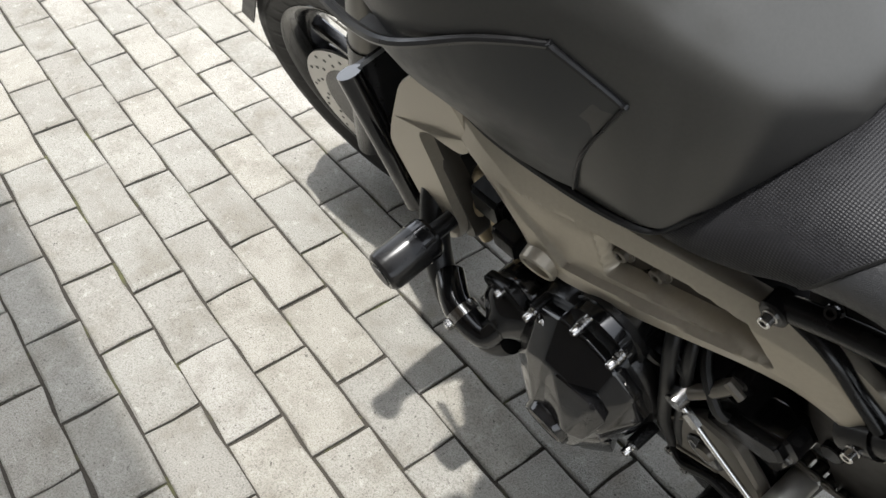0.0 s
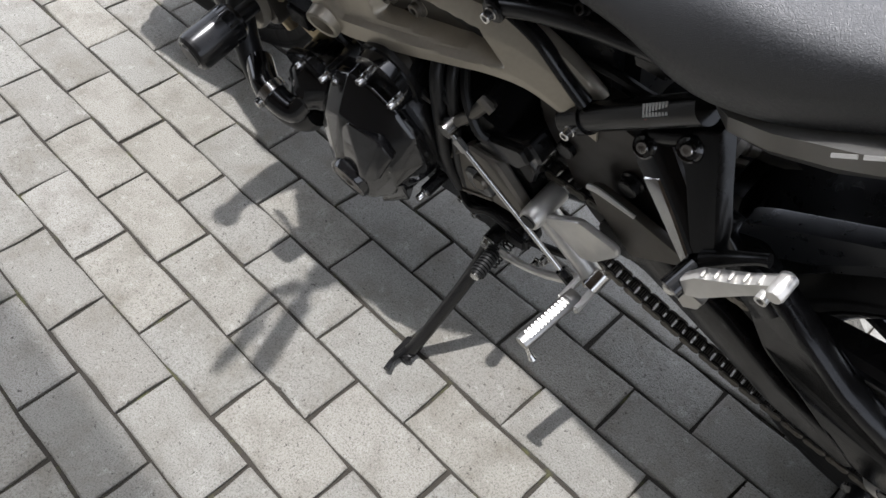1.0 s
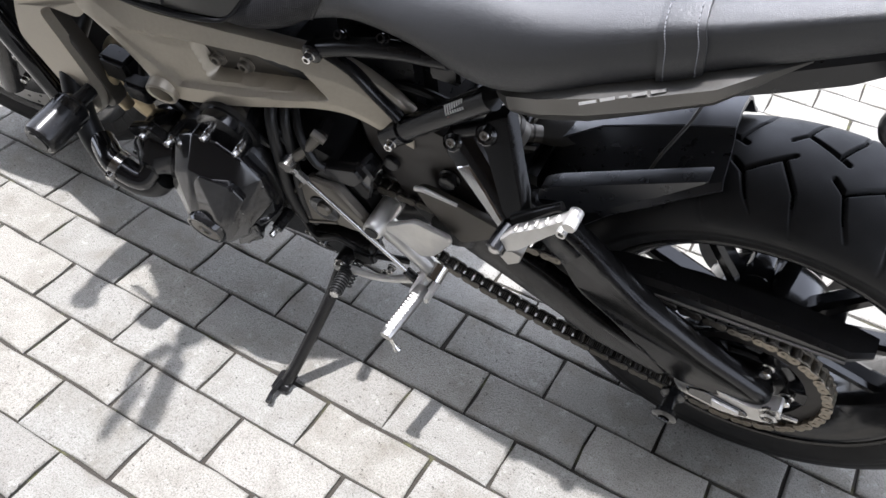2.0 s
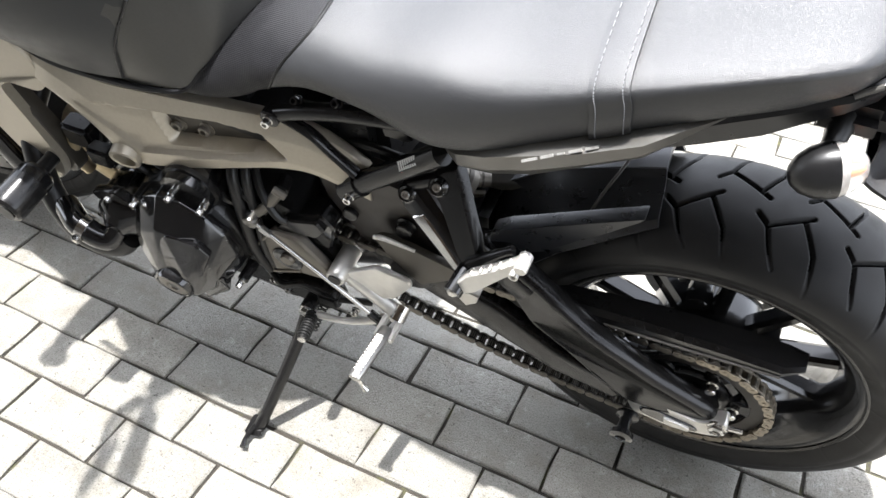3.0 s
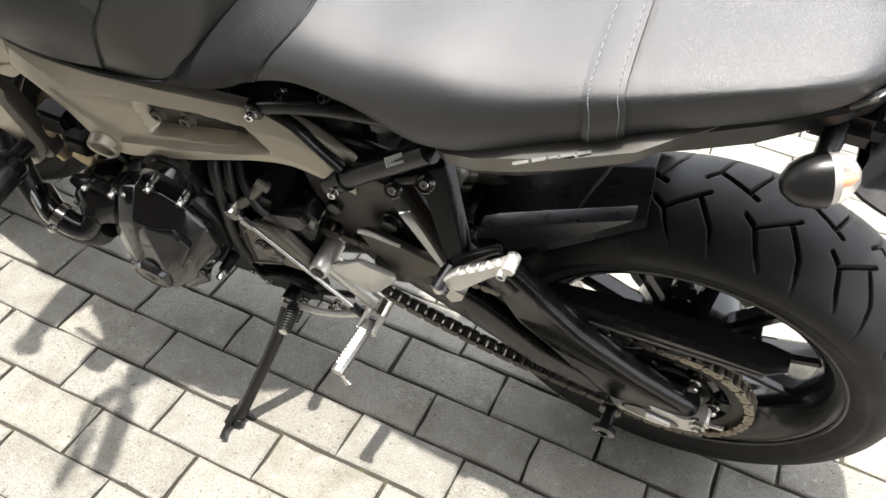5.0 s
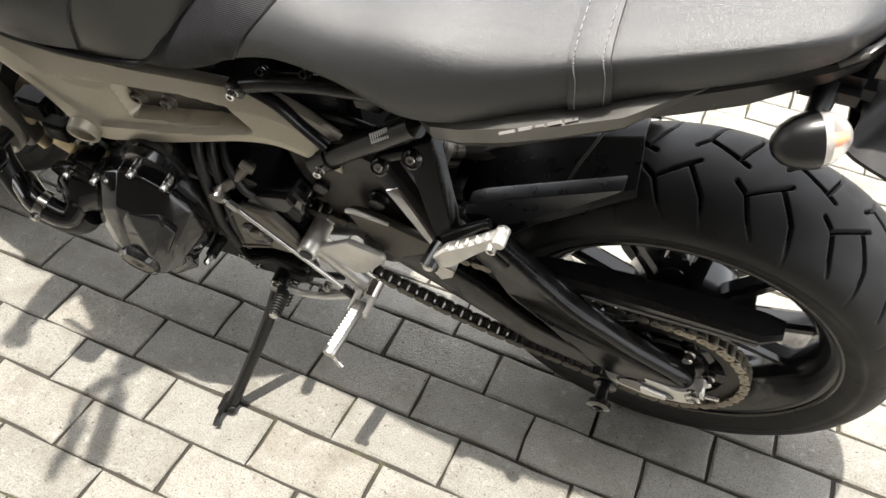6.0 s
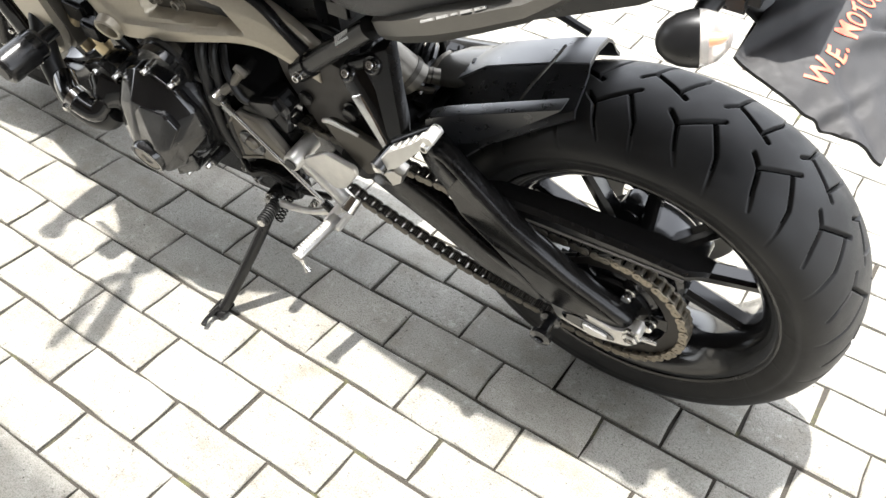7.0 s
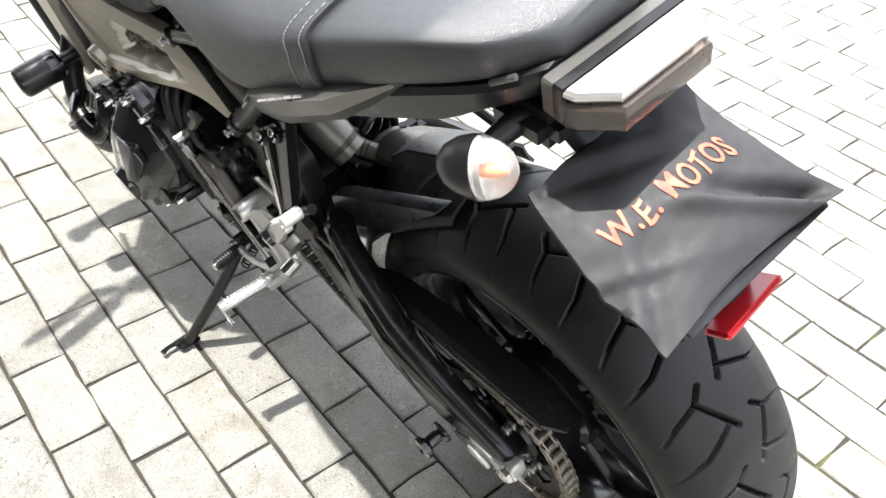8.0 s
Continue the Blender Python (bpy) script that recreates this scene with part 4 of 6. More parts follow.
def strap_loop(x0, out, low=0.0):
    """Half of the pillion strap's path over the seat as points from one side to the other."""
    xs = [s[0] for s in seat_stations]
    pts = []
    for i, (dz, dx) in enumerate(((0.0, -0.006), (0.2, -0.006), (0.45, -0.008), (0.75, -0.016), (1.0, -0.022))):
        x = x0 + dx
        y = float(np.interp(x, xs, [s[1][i][0] for s in seat_stations]))
        z = float(np.interp(x, xs, [s[1][i][1] for s in seat_stations]))
        pts.append((x, -(y + out), z + (out if i > 2 else 0) - (low if i == 0 else 0)))
    return pts


strap_bm = bmesh.new()
edge_a, edge_b = spline(strap_loop(-0.178, 0.004, 0.010), 6), spline(strap_loop(-0.140, 0.004, 0.010), 6)
loops = []
for a, b in zip(edge_a, edge_b):
    c = (a + b) / 2
    loops.append([tuple(a), tuple(c + np.array((0, -0.0015, 0.001))), tuple(b), tuple(b + np.array((0, 0.006, -0.004))), tuple(a + np.array((0, 0.006, -0.004)))])
far_side = [[(x, -y, z) for x, y, z in lp] for lp in loops[::-1]]
loft(loops + far_side[1:], into=strap_bm)
strap = part("pillion_strap", strap_bm, SEAT, seat, "black vinyl grab strap with light stitching", angle=50)
stitch = bmesh.new()
for f in (0.16, 0.84):
    for k in range(0, len(edge_a) - 1):
        for h in (0.1, 0.6):
            p = (edge_a[k] * (1 - h) + edge_a[k + 1] * h) * (1 - f) + (edge_b[k] * (1 - h) + edge_b[k + 1] * h) * f
            q = (edge_a[k] * (0.7 - h) + edge_a[k + 1] * (h + 0.3)) * (1 - f) + (edge_b[k] * (0.7 - h) + edge_b[k + 1] * (h + 0.3)) * f
            o = np.array((0, -0.0012, 0.0012))
            tube([tuple(p + o), tuple(q + o)], 0.0006, 5, into=stitch, smooth=False)
tagged(part("stitching", stitch, THREAD, strap, "pale thread stitching"), kind="stuff")
seam = bmesh.new()
seam_line = [(0.1, -0.589), (1, -0.574), (2, -0.552), (3, -0.522), (3.9, -0.520)]
tube([tuple(seat_at(x, s)) for s, x in seam_line], 0.0020, 6, 6, into=seam)
part("seat_seam", seam, RUBBER, seat)

# grey side cover with its badge, tail rail and tail
cover = []
for x, zu, zl, y, d in ((-0.352, 0.712, 0.690, 0.128, 0.010), (-0.33, 0.735, 0.696, 0.150, 0.02), (-0.29, 0.760, 0.716, 0.163, 0.030), (-0.24, 0.785, 0.738, 0.165, 0.040), (-0.19, 0.804, 0.766, 0.161, 0.045), (-0.13, 0.834, 0.800, 0.155, 0.045),
                        (-0.10, 0.850, 0.822, 0.140, 0.030), (-0.066, 0.862, 0.852, 0.120, 0.01)):
    h = zu - zl
    cover.append([(x, -y + d + 0.006, zu + 0.35 * d), (x, -y + d * 0.6, zu + 0.21 * d), (x, -y, zu), (x, -y + 0.005, zl + h * 0.4), (x, -y + 0.016, zl), (x, -y + d + 0.012, zl + 0.003), (x, -y + d + 0.016, zu - 0.004)])
side_cover = part("side_cover", loft([[Vector(p) for p in lp] for lp in cover]), COVER, bike, "silver grey side cover below the seat", angle=22)
part("far_side_cover", loft([[(p[0], -p[1], p[2]) for p in lp] for lp in cover]), COVER, side_cover, angle=22)
badge = bmesh.new()
bx, bz, by = -0.244, 0.777, -0.170


def badge_bar(x0, z0, x1, z1, w=0.0022):
    """A stroke of the badge lying on the cover's face."""
    def at(x, z):
        s = bx + x
        return Vector((s, by + 0.22 * x - 0.10 * (0.012 - z), bz + 0.47 * x + z))
    a, b = at(x0, z0), at(x1, z1)
    tube([tuple(a), tuple(b)], w, 4, squash=0.9, into=badge, smooth=False)


for x, wide in ((0.0, 0.015), (0.0185, 0.012), (0.0455, 0.012), (0.061, 0.012)):
    badge_bar(x, 0.0052, x + wide, 0.0052, 0.0022)
badge_bar(0.0345, 0.0052, 0.0415, 0.0052, 0.0016)
part("model_badge", badge, SILVER_MARK, side_cover, "silver printed badge")

rail_loops = []
for x, zu, zl, y in ((-0.345, 0.742, 0.700, 0.112), (-0.25, 0.776, 0.715, 0.120), (-0.16, 0.812, 0.765, 0.122), (-0.08, 0.847, 0.800, 0.112), (-0.03, 0.867, 0.820, 0.101), (0.0, 0.879, 0.840, 0.094), (0.03, 0.893, 0.858, 0.087), (0.052, 0.904, 0.872, 0.077), (0.064, 0.908, 0.884, 0.062)):
    rail_loops.append([(x, -y, zu - 0.010), (x, -y + 0.003, zu - 0.003), (x, -y + 0.010, zu), (x, -0.03, zu - 0.006), (x, 0.03, zu - 0.006), (x, y - 0.010, zu), (x, y - 0.003, zu - 0.003), (x, y, zu - 0.010), (x, y - 0.004, zl + 0.008), (x, y - 0.02, zl), (x, 0.03, zl + 0.008), (x, -0.03, zl + 0.008), (x, -y + 0.02, zl), (x, -y + 0.004, zl + 0.008)])
tail_unit = part("tail_unit", loft(rail_loops), BLACK_MATT, bike, "black plastic tail unit under the seat", angle=30)
part("grab_recess", tube([(0.030, -0.088, 0.893), (0.050, -0.079, 0.903)], 0.0030, 10), COVER, tail_unit)
def lamp_slice(plan, z0, z1, chamfer=0.002):
    """A piece of the tail lamp: its half plan of (x, y) from front to rear, mirrored, between two heights."""
    ring = [(x, -y) for x, y in plan] + [(x, y) for x, y in plan[::-1]]
    cx = sum(q[0] for q in ring) / len(ring)
    k = 1 - chamfer / 0.04
    return loft([[(cx + (x - cx) * f, y * (1 - (1 - f) * 0.5), z) for x, y in ring] for f, z in ((k, z0), (1, z0 + chamfer), (1, z1 - chamfer), (k, z1))])


tail_lamp = part("tail_lamp", lamp_slice([(0.066, 0.066), (0.090, 0.069), (0.108, 0.060), (0.118, 0.040)], 0.866, 0.897), BLACK_MATT, tail_unit, "tail lamp with a clear lens", angle=30)

# engine: crankcase, cylinders, covers and their screws
case_bm = loft([[(-0.93, y0, 0.40), (-0.88, y0, 0.30), (-0.78, y0, 0.235), (-0.64, y0, 0.245), (-0.56, y0, 0.29), (-0.545, y0, 0.40), (-0.58, y0, 0.49), (-0.70, y0, 0.52), (-0.86, y0, 0.50)] for y0 in (-0.145, -0.165, 0.145, 0.165)[0:1] + (-0.13, 0.13, 0.15)])
engine = part("engine", case_bm, BLACK_SATIN, bike, "black three-cylinder engine", angle=25)
head_bm = bmesh.new()
add(head_bm, box((-0.10, -0.135, -0.09), (0.10, 0.135, 0.13), 0.02), pose(-0.83, 0, 0.60, 0, -38, 0))
part("cylinder_block", head_bm, BLACK_SATIN, engine)
fins = bmesh.new()
for k in range(5):
    add(fins, box((-0.104, -0.139, -0.003), (0.104, 0.139, 0.003), 0.001), pose(-0.83, 0, 0.60, 0, -38, 0) @ pose(0, 0, -0.06 + 0.03 * k))
part("cylinder_ribs", fins, BLACK_SATIN, engine)
part("crankcase_flange", loft([[(-0.775 + 0.098 * math.cos(a) * k, y, 0.415 + 0.108 * math.sin(a) * k) for a in (2 * math.pi * i / 28 for i in range(28))] for y, k in ((-0.13, 1.04), (-0.172, 1.0), (-0.182, 0.97))]), BLACK_SATIN, engine, angle=40)


def hull(points, edge):
    """A cast cover: the convex skin of its corner points, all edges rounded."""
    bm = bmesh.new()
    vs = [bm.verts.new(q) for q in points]
    got = bmesh.ops.convex_hull(bm, input=vs)
    loose = [g for g in got["geom_interior"] + got["geom_unused"] if isinstance(g, bmesh.types.BMVert)]
    bmesh.ops.delete(bm, geom=list(set(loose)), context="VERTS")
    bmesh.ops.dissolve_limit(bm, angle_limit=radians(9), verts=bm.verts, edges=bm.edges)
    bmesh.ops.bevel(bm, geom=list(bm.edges), offset=edge, segments=3, profile=0.6, affect="EDGES", clamp_overlap=True)
    return bm


rim_ring = [(-0.775 + 0.092 * math.cos(2 * math.pi * k / 14), y, 0.411 + 0.098 * math.sin(2 * math.pi * k / 14)) for y in (-0.176, -0.200) for k in range(14)]
rim_ring += [(-0.773 + 0.070 * math.cos(2 * math.pi * k / 12 + 0.2), -0.238, 0.400 + 0.072 * math.sin(2 * math.pi * k / 12 + 0.2)) for k in range(12)]
gen_cover = part("generator_cover", hull(rim_ring + [(-0.858, -0.212, 0.418), (-0.800, -0.233, 0.446), (-0.862, -0.222, 0.362), (-0.804, -0.248, 0.392), (-0.806, -0.262, 0.352), (-0.740, -0.262, 0.348), (-0.775, -0.246, 0.320), (-0.826, -0.240, 0.335),
                                                    (-0.708, -0.224, 0.412), (-0.712, -0.240, 0.360), (-0.755, -0.228, 0.462), (-0.792, -0.264, 0.392), (-0.748, -0.264, 0.392)], 0.0035), BLACK_GLOSS, engine, "gloss black cast generator cover", angle=20)
part("cover_boss", hull([(-0.770, -0.240, 0.470), (-0.712, -0.238, 0.472), (-0.698, -0.236, 0.446), (-0.712, -0.258, 0.410), (-0.735, -0.266, 0.404), (-0.806, -0.254, 0.408), (-0.802, -0.242, 0.430), (-0.76, -0.19, 0.45), (-0.72, -0.19, 0.43)], 0.003), BLACK_GLOSS, gen_cover, angle=20)
part("cover_lobe", hull([(-0.728, -0.250, 0.372), (-0.700, -0.232, 0.382), (-0.700, -0.228, 0.340), (-0.735, -0.250, 0.330), (-0.715, -0.19, 0.36), (-0.73, -0.19, 0.34)], 0.003), BLACK_GLOSS, gen_cover, angle=20)
plug_bm = lathe([(0.026, 0.006), (0.026, -0.003), (0.0235, -0.005), (0.012, -0.005), (0.0105, -0.001), (0, -0.001)], 32)
plug_bm.transform(pose(-0.771, -0.264, 0.372, 6, 0, 0))
part("inspection_plug", plug_bm, BRACKET, gen_cover, "matt tan inspection plug")
plug_ring = lathe([(0.0262, 0.008), (0.0262, -0.004), (0.0275, -0.0055), (0.0305, -0.0055), (0.032, -0.003), (0.033, 0.008)], 32)
plug_ring.transform(pose(-0.771, -0.264, 0.372, 6, 0, 0))
part("plug_ring", plug_ring, BLACK_GLOSS, gen_cover)
hexm = lathe([(0.009, 0.0), (0.009, -0.0018), (0, -0.0018)], 6)
hexm.transform(pose(-0.771, -0.2655, 0.372, 6, 0, 0))
part("plug_socket", hexm, BLACK_MATT, gen_cover)
screw = bolt_mesh("cover_screw", 0.0052, 0.015, STEEL, True, 1.15)
pillar = finish(lathe([(0.0095, 0.035), (0.009, 0.0), (0.008, -0.001), (0, -0.001)], 14), "screw_pillar", BLACK_SATIN)
for x, y, z in ((-0.836, -0.208, 0.482), (-0.773, -0.193, 0.508), (-0.722, -0.192, 0.499), (-0.702, -0.206, 0.429), (-0.690, -0.210, 0.346), (-0.817, -0.200, 0.482), (-0.735, -0.222, 0.318), (-0.87, -0.205, 0.40)):
    again("screw_pillar", pillar, engine, pose(x, y + 0.004, z))
    again("cover_screw", screw, engine, pose(x, y + 0.003, z), "zinc plated socket screw")

part("long_screw", tube([(-0.706, -0.212, 0.436), (-0.712, -0.236, 0.412)], 0.0062, 12), STEEL, gen_cover, "bright cover screw")

# clutch side step above the cover: a ribbed cylinder of the starter
part("starter_housing", tube([(-0.745, -0.125, 0.520), (-0.745, -0.19, 0.515)], [0.045, 0.042], 24), BLACK_GLOSS, engine)
part("starter_ring", tube([(-0.745, -0.168, 0.5165), (-0.745, -0.176, 0.516)], 0.0475, 24), BLACK_SATIN, engine)

# water pump with its hoses and clamp
pump_bm = lathe([(0.0, -0.238), (0.016, -0.238), (0.024, -0.230), (0.040, -0.220), (0.046, -0.208), (0.050, -0.20), (0.052, -0.155), (0.05, -0.15)], 28, (-0.882, 0, 0.425))
pump = part("water_pump", pump_bm, BLACK_GLOSS, engine, "gloss black water pump cover")
for a in (20, 100, 190, 280):
    again("pump_screw", screw, pump, pose(-0.882 + 0.046 * math.cos(radians(a)), -0.204, 0.425 + 0.046 * math.sin(radians(a))))
hose = part("coolant_hose", tube([(-1.06, -0.10, 0.56), (-1.055, -0.165, 0.51), (-1.015, -0.215, 0.452), (-0.975, -0.238, 0.395), (-0.935, -0.242, 0.372), (-0.895, -0.235, 0.372), (-0.872, -0.225, 0.392)],
                                 [0.017, 0.018, 0.019, 0.019, 0.018, 0.018, 0.018], 18, 7), RUBBER, engine, "black rubber coolant hose")
part("outlet_elbow", tube([(-0.985, -0.225, 0.425), (-0.94, -0.248, 0.420), (-0.90, -0.245, 0.400), (-0.885, -0.225, 0.415)], [0.020, 0.020, 0.019, 0.018], 16, 6), BLACK_GLOSS, engine)
clamp = bmesh.new()
tube([(-0.937, -0.2475, 0.4215), (-0.924, -0.2485, 0.4165)], 0.0222, 22, into=clamp)
add(clamp, box((-0.937, -0.277, 0.412), (-0.925, -0.266, 0.426), 0.002))
part("hose_clamp", clamp, STEEL, hose, "bright steel hose clamp")
part("oil_cooler", box((-0.985, -0.12, 0.37), (-0.925, 0.05, 0.46), 0.01), BLACK_SATIN, engine)
part("breather_pipe", tube([(-0.690, -0.125, 0.565), (-0.678, -0.156, 0.545), (-0.672, -0.170, 0.47), (-0.672, -0.172, 0.40), (-0.665, -0.165, 0.335)], 0.0085, 12, 6), RUBBER, engine)
part("overflow_pipe", tube([(-0.672, -0.12, 0.565), (-0.660, -0.150, 0.540), (-0.655, -0.163, 0.46), (-0.657, -0.165, 0.39), (-0.650, -0.160, 0.33)], 0.007, 12, 6), RUBBER, engine)

# wiring and small cast shapes between the cylinders and the beam
rngw = random.Random(5)
for k in range(7):
    x = -0.93 + 0.045 * k
    part("wire_loom", tube([(x, -0.125, 0.545 + rngw.uniform(-0.01, 0.01)), (x + 0.02, -0.148 - rngw.uniform(0, 0.012), 0.525), (x + 0.045, -0.160, 0.50 + rngw.uniform(-0.01, 0.02)), (x + 0.06, -0.15, 0.475)], 0.0045 + 0.002 * rngw.random(), 8, 5), RUBBER, engine)
part("ignition_coil", box((-0.985, -0.165, 0.505), (-0.93, -0.130, 0.55), 0.006), BLACK_MATT, engine)
part("coil_bracket", box((-0.93, -0.182, 0.50), (-0.885, -0.155, 0.535), 0.005), BLACK_SATIN, engine)
part("pump_bracket", plate([(-0.925, 0.47), (-0.875, 0.492), (-0.845, 0.47), (-0.86, 0.44), (-0.91, 0.445)], -0.212, -0.196, 0.008), BLACK_SATIN, engine)
part("oil_pan", loft([[(-0.84 + 0.02 * k, y, 0.24 - 0.03 * k) for y in (-0.11 + 0.02 * k, 0.11 - 0.02 * k)] + [(-0.62 - 0.02 * k, y, 0.25 - 0.03 * k) for y in (0.11 - 0.02 * k, -0.11 + 0.02 * k)] for k in (0, 1, 2)]), BLACK_SATIN, engine)
part("exhaust_collector", tube([(-1.02, -0.06, 0.36), (-0.98, -0.06, 0.25), (-0.88, -0.04, 0.19), (-0.72, 0.0, 0.175), (-0.50, 0.05, 0.20)], [0.02, 0.022, 0.03, 0.04, 0.04], 16, 6), BLACK_SATIN, engine)
for y in (-0.115, 0.0, 0.11):
    part("exhaust_header", tube([(-0.93, y, 0.545), (-1.0, y, 0.52), (-1.035, y, 0.44), (-1.02, y * 0.8, 0.34), (-0.96, y * 0.5, 0.25)], 0.0185, 16, 6), HEADER, engine, "gold-tinted steel exhaust header")
part("header_shield", tube([(-0.978, -0.150, 0.520), (-0.995, -0.158, 0.475), (-0.985, -0.155, 0.435)], [0.011, 0.0125, 0.011], 12, 5), HEADER, engine, "gold-tinted header end")

# front sprocket cover and its guard
part("sprocket_cover", plate([(-0.650, 0.440), (-0.605, 0.486), (-0.548, 0.508), (-0.532, 0.485), (-0.546, 0.428), (-0.60, 0.432)], -0.148, -0.11, 0.006, 0.004), BLACK_GLOSS, engine, "gloss black sprocket cover", angle=25)
part("cover_slab", plate([(-0.632, 0.452), (-0.608, 0.484), (-0.550, 0.505), (-0.540, 0.488), (-0.555, 0.468)], -0.160, -0.140, 0.004, 0.004), BLACK_SATIN, engine, angle=25)
outer = round_outline([(-0.692, 0.372), (-0.672, 0.400), (-0.632, 0.458), (-0.586, 0.456), (-0.548, 0.402), (-0.537, 0.370), (-0.566, 0.366), (-0.605, 0.362), (-0.66, 0.328), (-0.690, 0.338)], 0.010)
bracket = part("lower_bracket", plate([tuple(p) for p in outer], -0.168, -0.150, 0, 0.004), BRACKET, engine, "grey taupe cast bracket", angle=30)
part("bracket_hole", lathe([(0.0, -0.1692), (0.019, -0.1692), (0.021, -0.1700), (0.025, -0.1705), (0.027, -0.166)], 28, (-0.617, 0, 0.394)), BLACK_GLOSS, bracket)
part("bracket_boss", lathe([(0.004, -0.174), (0.010, -0.174), (0.012, -0.169)], 20, (-0.617, 0, 0.394)), BRACKET, bracket)
for a, b in (((-0.675, -0.1685, 0.395), (-0.640, -0.1685, 0.447)), ((-0.655, -0.1685, 0.340), (-0.60, -0.1685, 0.369))):
    part("bracket_rib", tube([a, b], 0.003, 8), BRACKET, bracket)

# gear linkage
link = part("gear_linkage", tube([(-0.616, -0.118, 0.530), (-0.612, -0.140, 0.530)], 0.011, 16), BLACK_SATIN, bike, "grey gear change linkage")
part("shift_arm", tube([(-0.610, -0.143, 0.534), (-0.632, -0.155, 0.505), (-0.655, -0.166, 0.484)], [0.010, 0.009, 0.009], 12, 5, 0.8), BRACKET, link)
part("ball_joint", tube([(-0.653, -0.156, 0.486), (-0.653, -0.182, 0.484)], 0.0115, 14), STEEL, link)
part("arm_clamp_bolt", tube([(-0.616, -0.150, 0.543), (-0.598, -0.150, 0.532)], 0.0055, 8), BRACKET, link)
part("rod", tube([(-0.648, -0.176, 0.482), (-0.470, -0.178, 0.322)], 0.0036, 12), STEEL, link, "thin bright steel gear rod")
part("rod_nut", tube([(-0.640, -0.176, 0.475), (-0.626, -0.176, 0.4625)], 0.0065, 6), STEEL, link)
part("rod_end", tube([(-0.480, -0.178, 0.331), (-0.462, -0.178, 0.315)], 0.0075, 10), BLACK_SATIN, link)

# rider's footrest with heel guard, gear lever and toe piece
hanger = part("footrest_hanger", tube([(-0.530, -0.120, 0.398), (-0.530, -0.155, 0.398), (-0.531, -0.172, 0.396), (-0.531, -0.177, 0.396)], [0.016, 0.016, 0.0155, 0.0135], 24, 3), ALU, bike, "bare aluminium footrest hanger")
part("hanger_cap", lathe([(0.0105, 0), (0.0105, -0.002), (0.0, -0.002)], 24, (-0.531, -0.177, 0.396)), RUBBER, hanger)
part("heel_guard", plate([(-0.527, 0.394), (-0.504, 0.411), (-0.466, 0.440), (-0.412, 0.429), (-0.411, 0.415), (-0.442, 0.366), (-0.471, 0.352), (-0.504, 0.355), (-0.524, 0.362)], -0.160, -0.151, 0.007, 0.0028,
                         lean=lambda x, z: 0.03 * (x + 0.47)), ALU, hanger, "brushed aluminium heel guard")
part("hanger_arm", tube([(-0.535, -0.148, 0.395), (-0.495, -0.152, 0.365), (-0.455, -0.156, 0.335), (-0.440, -0.160, 0.322)], [0.016, 0.015, 0.014, 0.016], 14, 6), ALU, hanger)
part("peg_mount", tube([(-0.434, -0.150, 0.338), (-0.438, -0.172, 0.326)], 0.0125, 18), STEEL, hanger, "steel collar of the footrest")
clevis = bmesh.new()
for s in (-1, 1):
    add(clevis, box((-0.004, -0.021, -0.007), (0.004, 0.021, 0.007), 0.002), pose(-0.444 + 0.012 * s, -0.188, 0.325))
part("peg_clevis", clevis, ALU, hanger)
a0, a1 = Vector((-0.445, -0.190, 0.327)), Vector((-0.453, -0.286, 0.331))
footpeg = part("footpeg", tube([tuple(a0), tuple(a0.lerp(a1, 0.1)), tuple(a0.lerp(a1, 0.9)), tuple(a1)], [0.009, 0.0115, 0.0105, 0.0085], 14, 4, 0.75), DISC, hanger, "ribbed aluminium footrest peg")
ribs = bmesh.new()
for k in range(13):
    c = a0.lerp(a1, 0.14 + 0.060 * k)
    add(ribs, box((-0.0062, -0.0017, 0), (0.0062, 0.0017, 0.0088), 0.0006), Matrix.Translation(c))
part("peg_ribs", ribs, DISC, footpeg)
part("feeler", tube([(-0.449, -0.282, 0.328), (-0.443, -0.284, 0.314), (-0.437, -0.285, 0.303)], [0.004, 0.003, 0.0055], 10, 4), STEEL, footpeg)
lever = part("gear_lever", tube([(-0.460, -0.170, 0.316), (-0.500, -0.182, 0.299), (-0.540, -0.188, 0.288), (-0.584, -0.188, 0.280)], [0.009, 0.006, 0.0055, 0.0065], 12, 6), ALU, hanger, "polished gear lever")
toe = part("toe_piece", tube([(-0.586, -0.186, 0.278), (-0.578, -0.238, 0.284)], 0.0085, 14), RUBBER, hanger, "ribbed black rubber toe piece")
toe_ribs = bmesh.new()
for k in range(9):
    c = Vector((-0.586, -0.186, 0.278)).lerp(Vector((-0.578, -0.238, 0.284)), 0.1 + 0.1 * k)
    d = Vector((0.008, -0.052, 0.006)).normalized() * 0.0017
    tube([tuple(c - d), tuple(c + d)], 0.0112, 14, into=toe_ribs)
part("toe_ribs", toe_ribs, RUBBER, toe)
part("toe_end", tube([(-0.578, -0.238, 0.284), (-0.5775, -0.2415, 0.2844)], 0.007, 12), STEEL, toe)

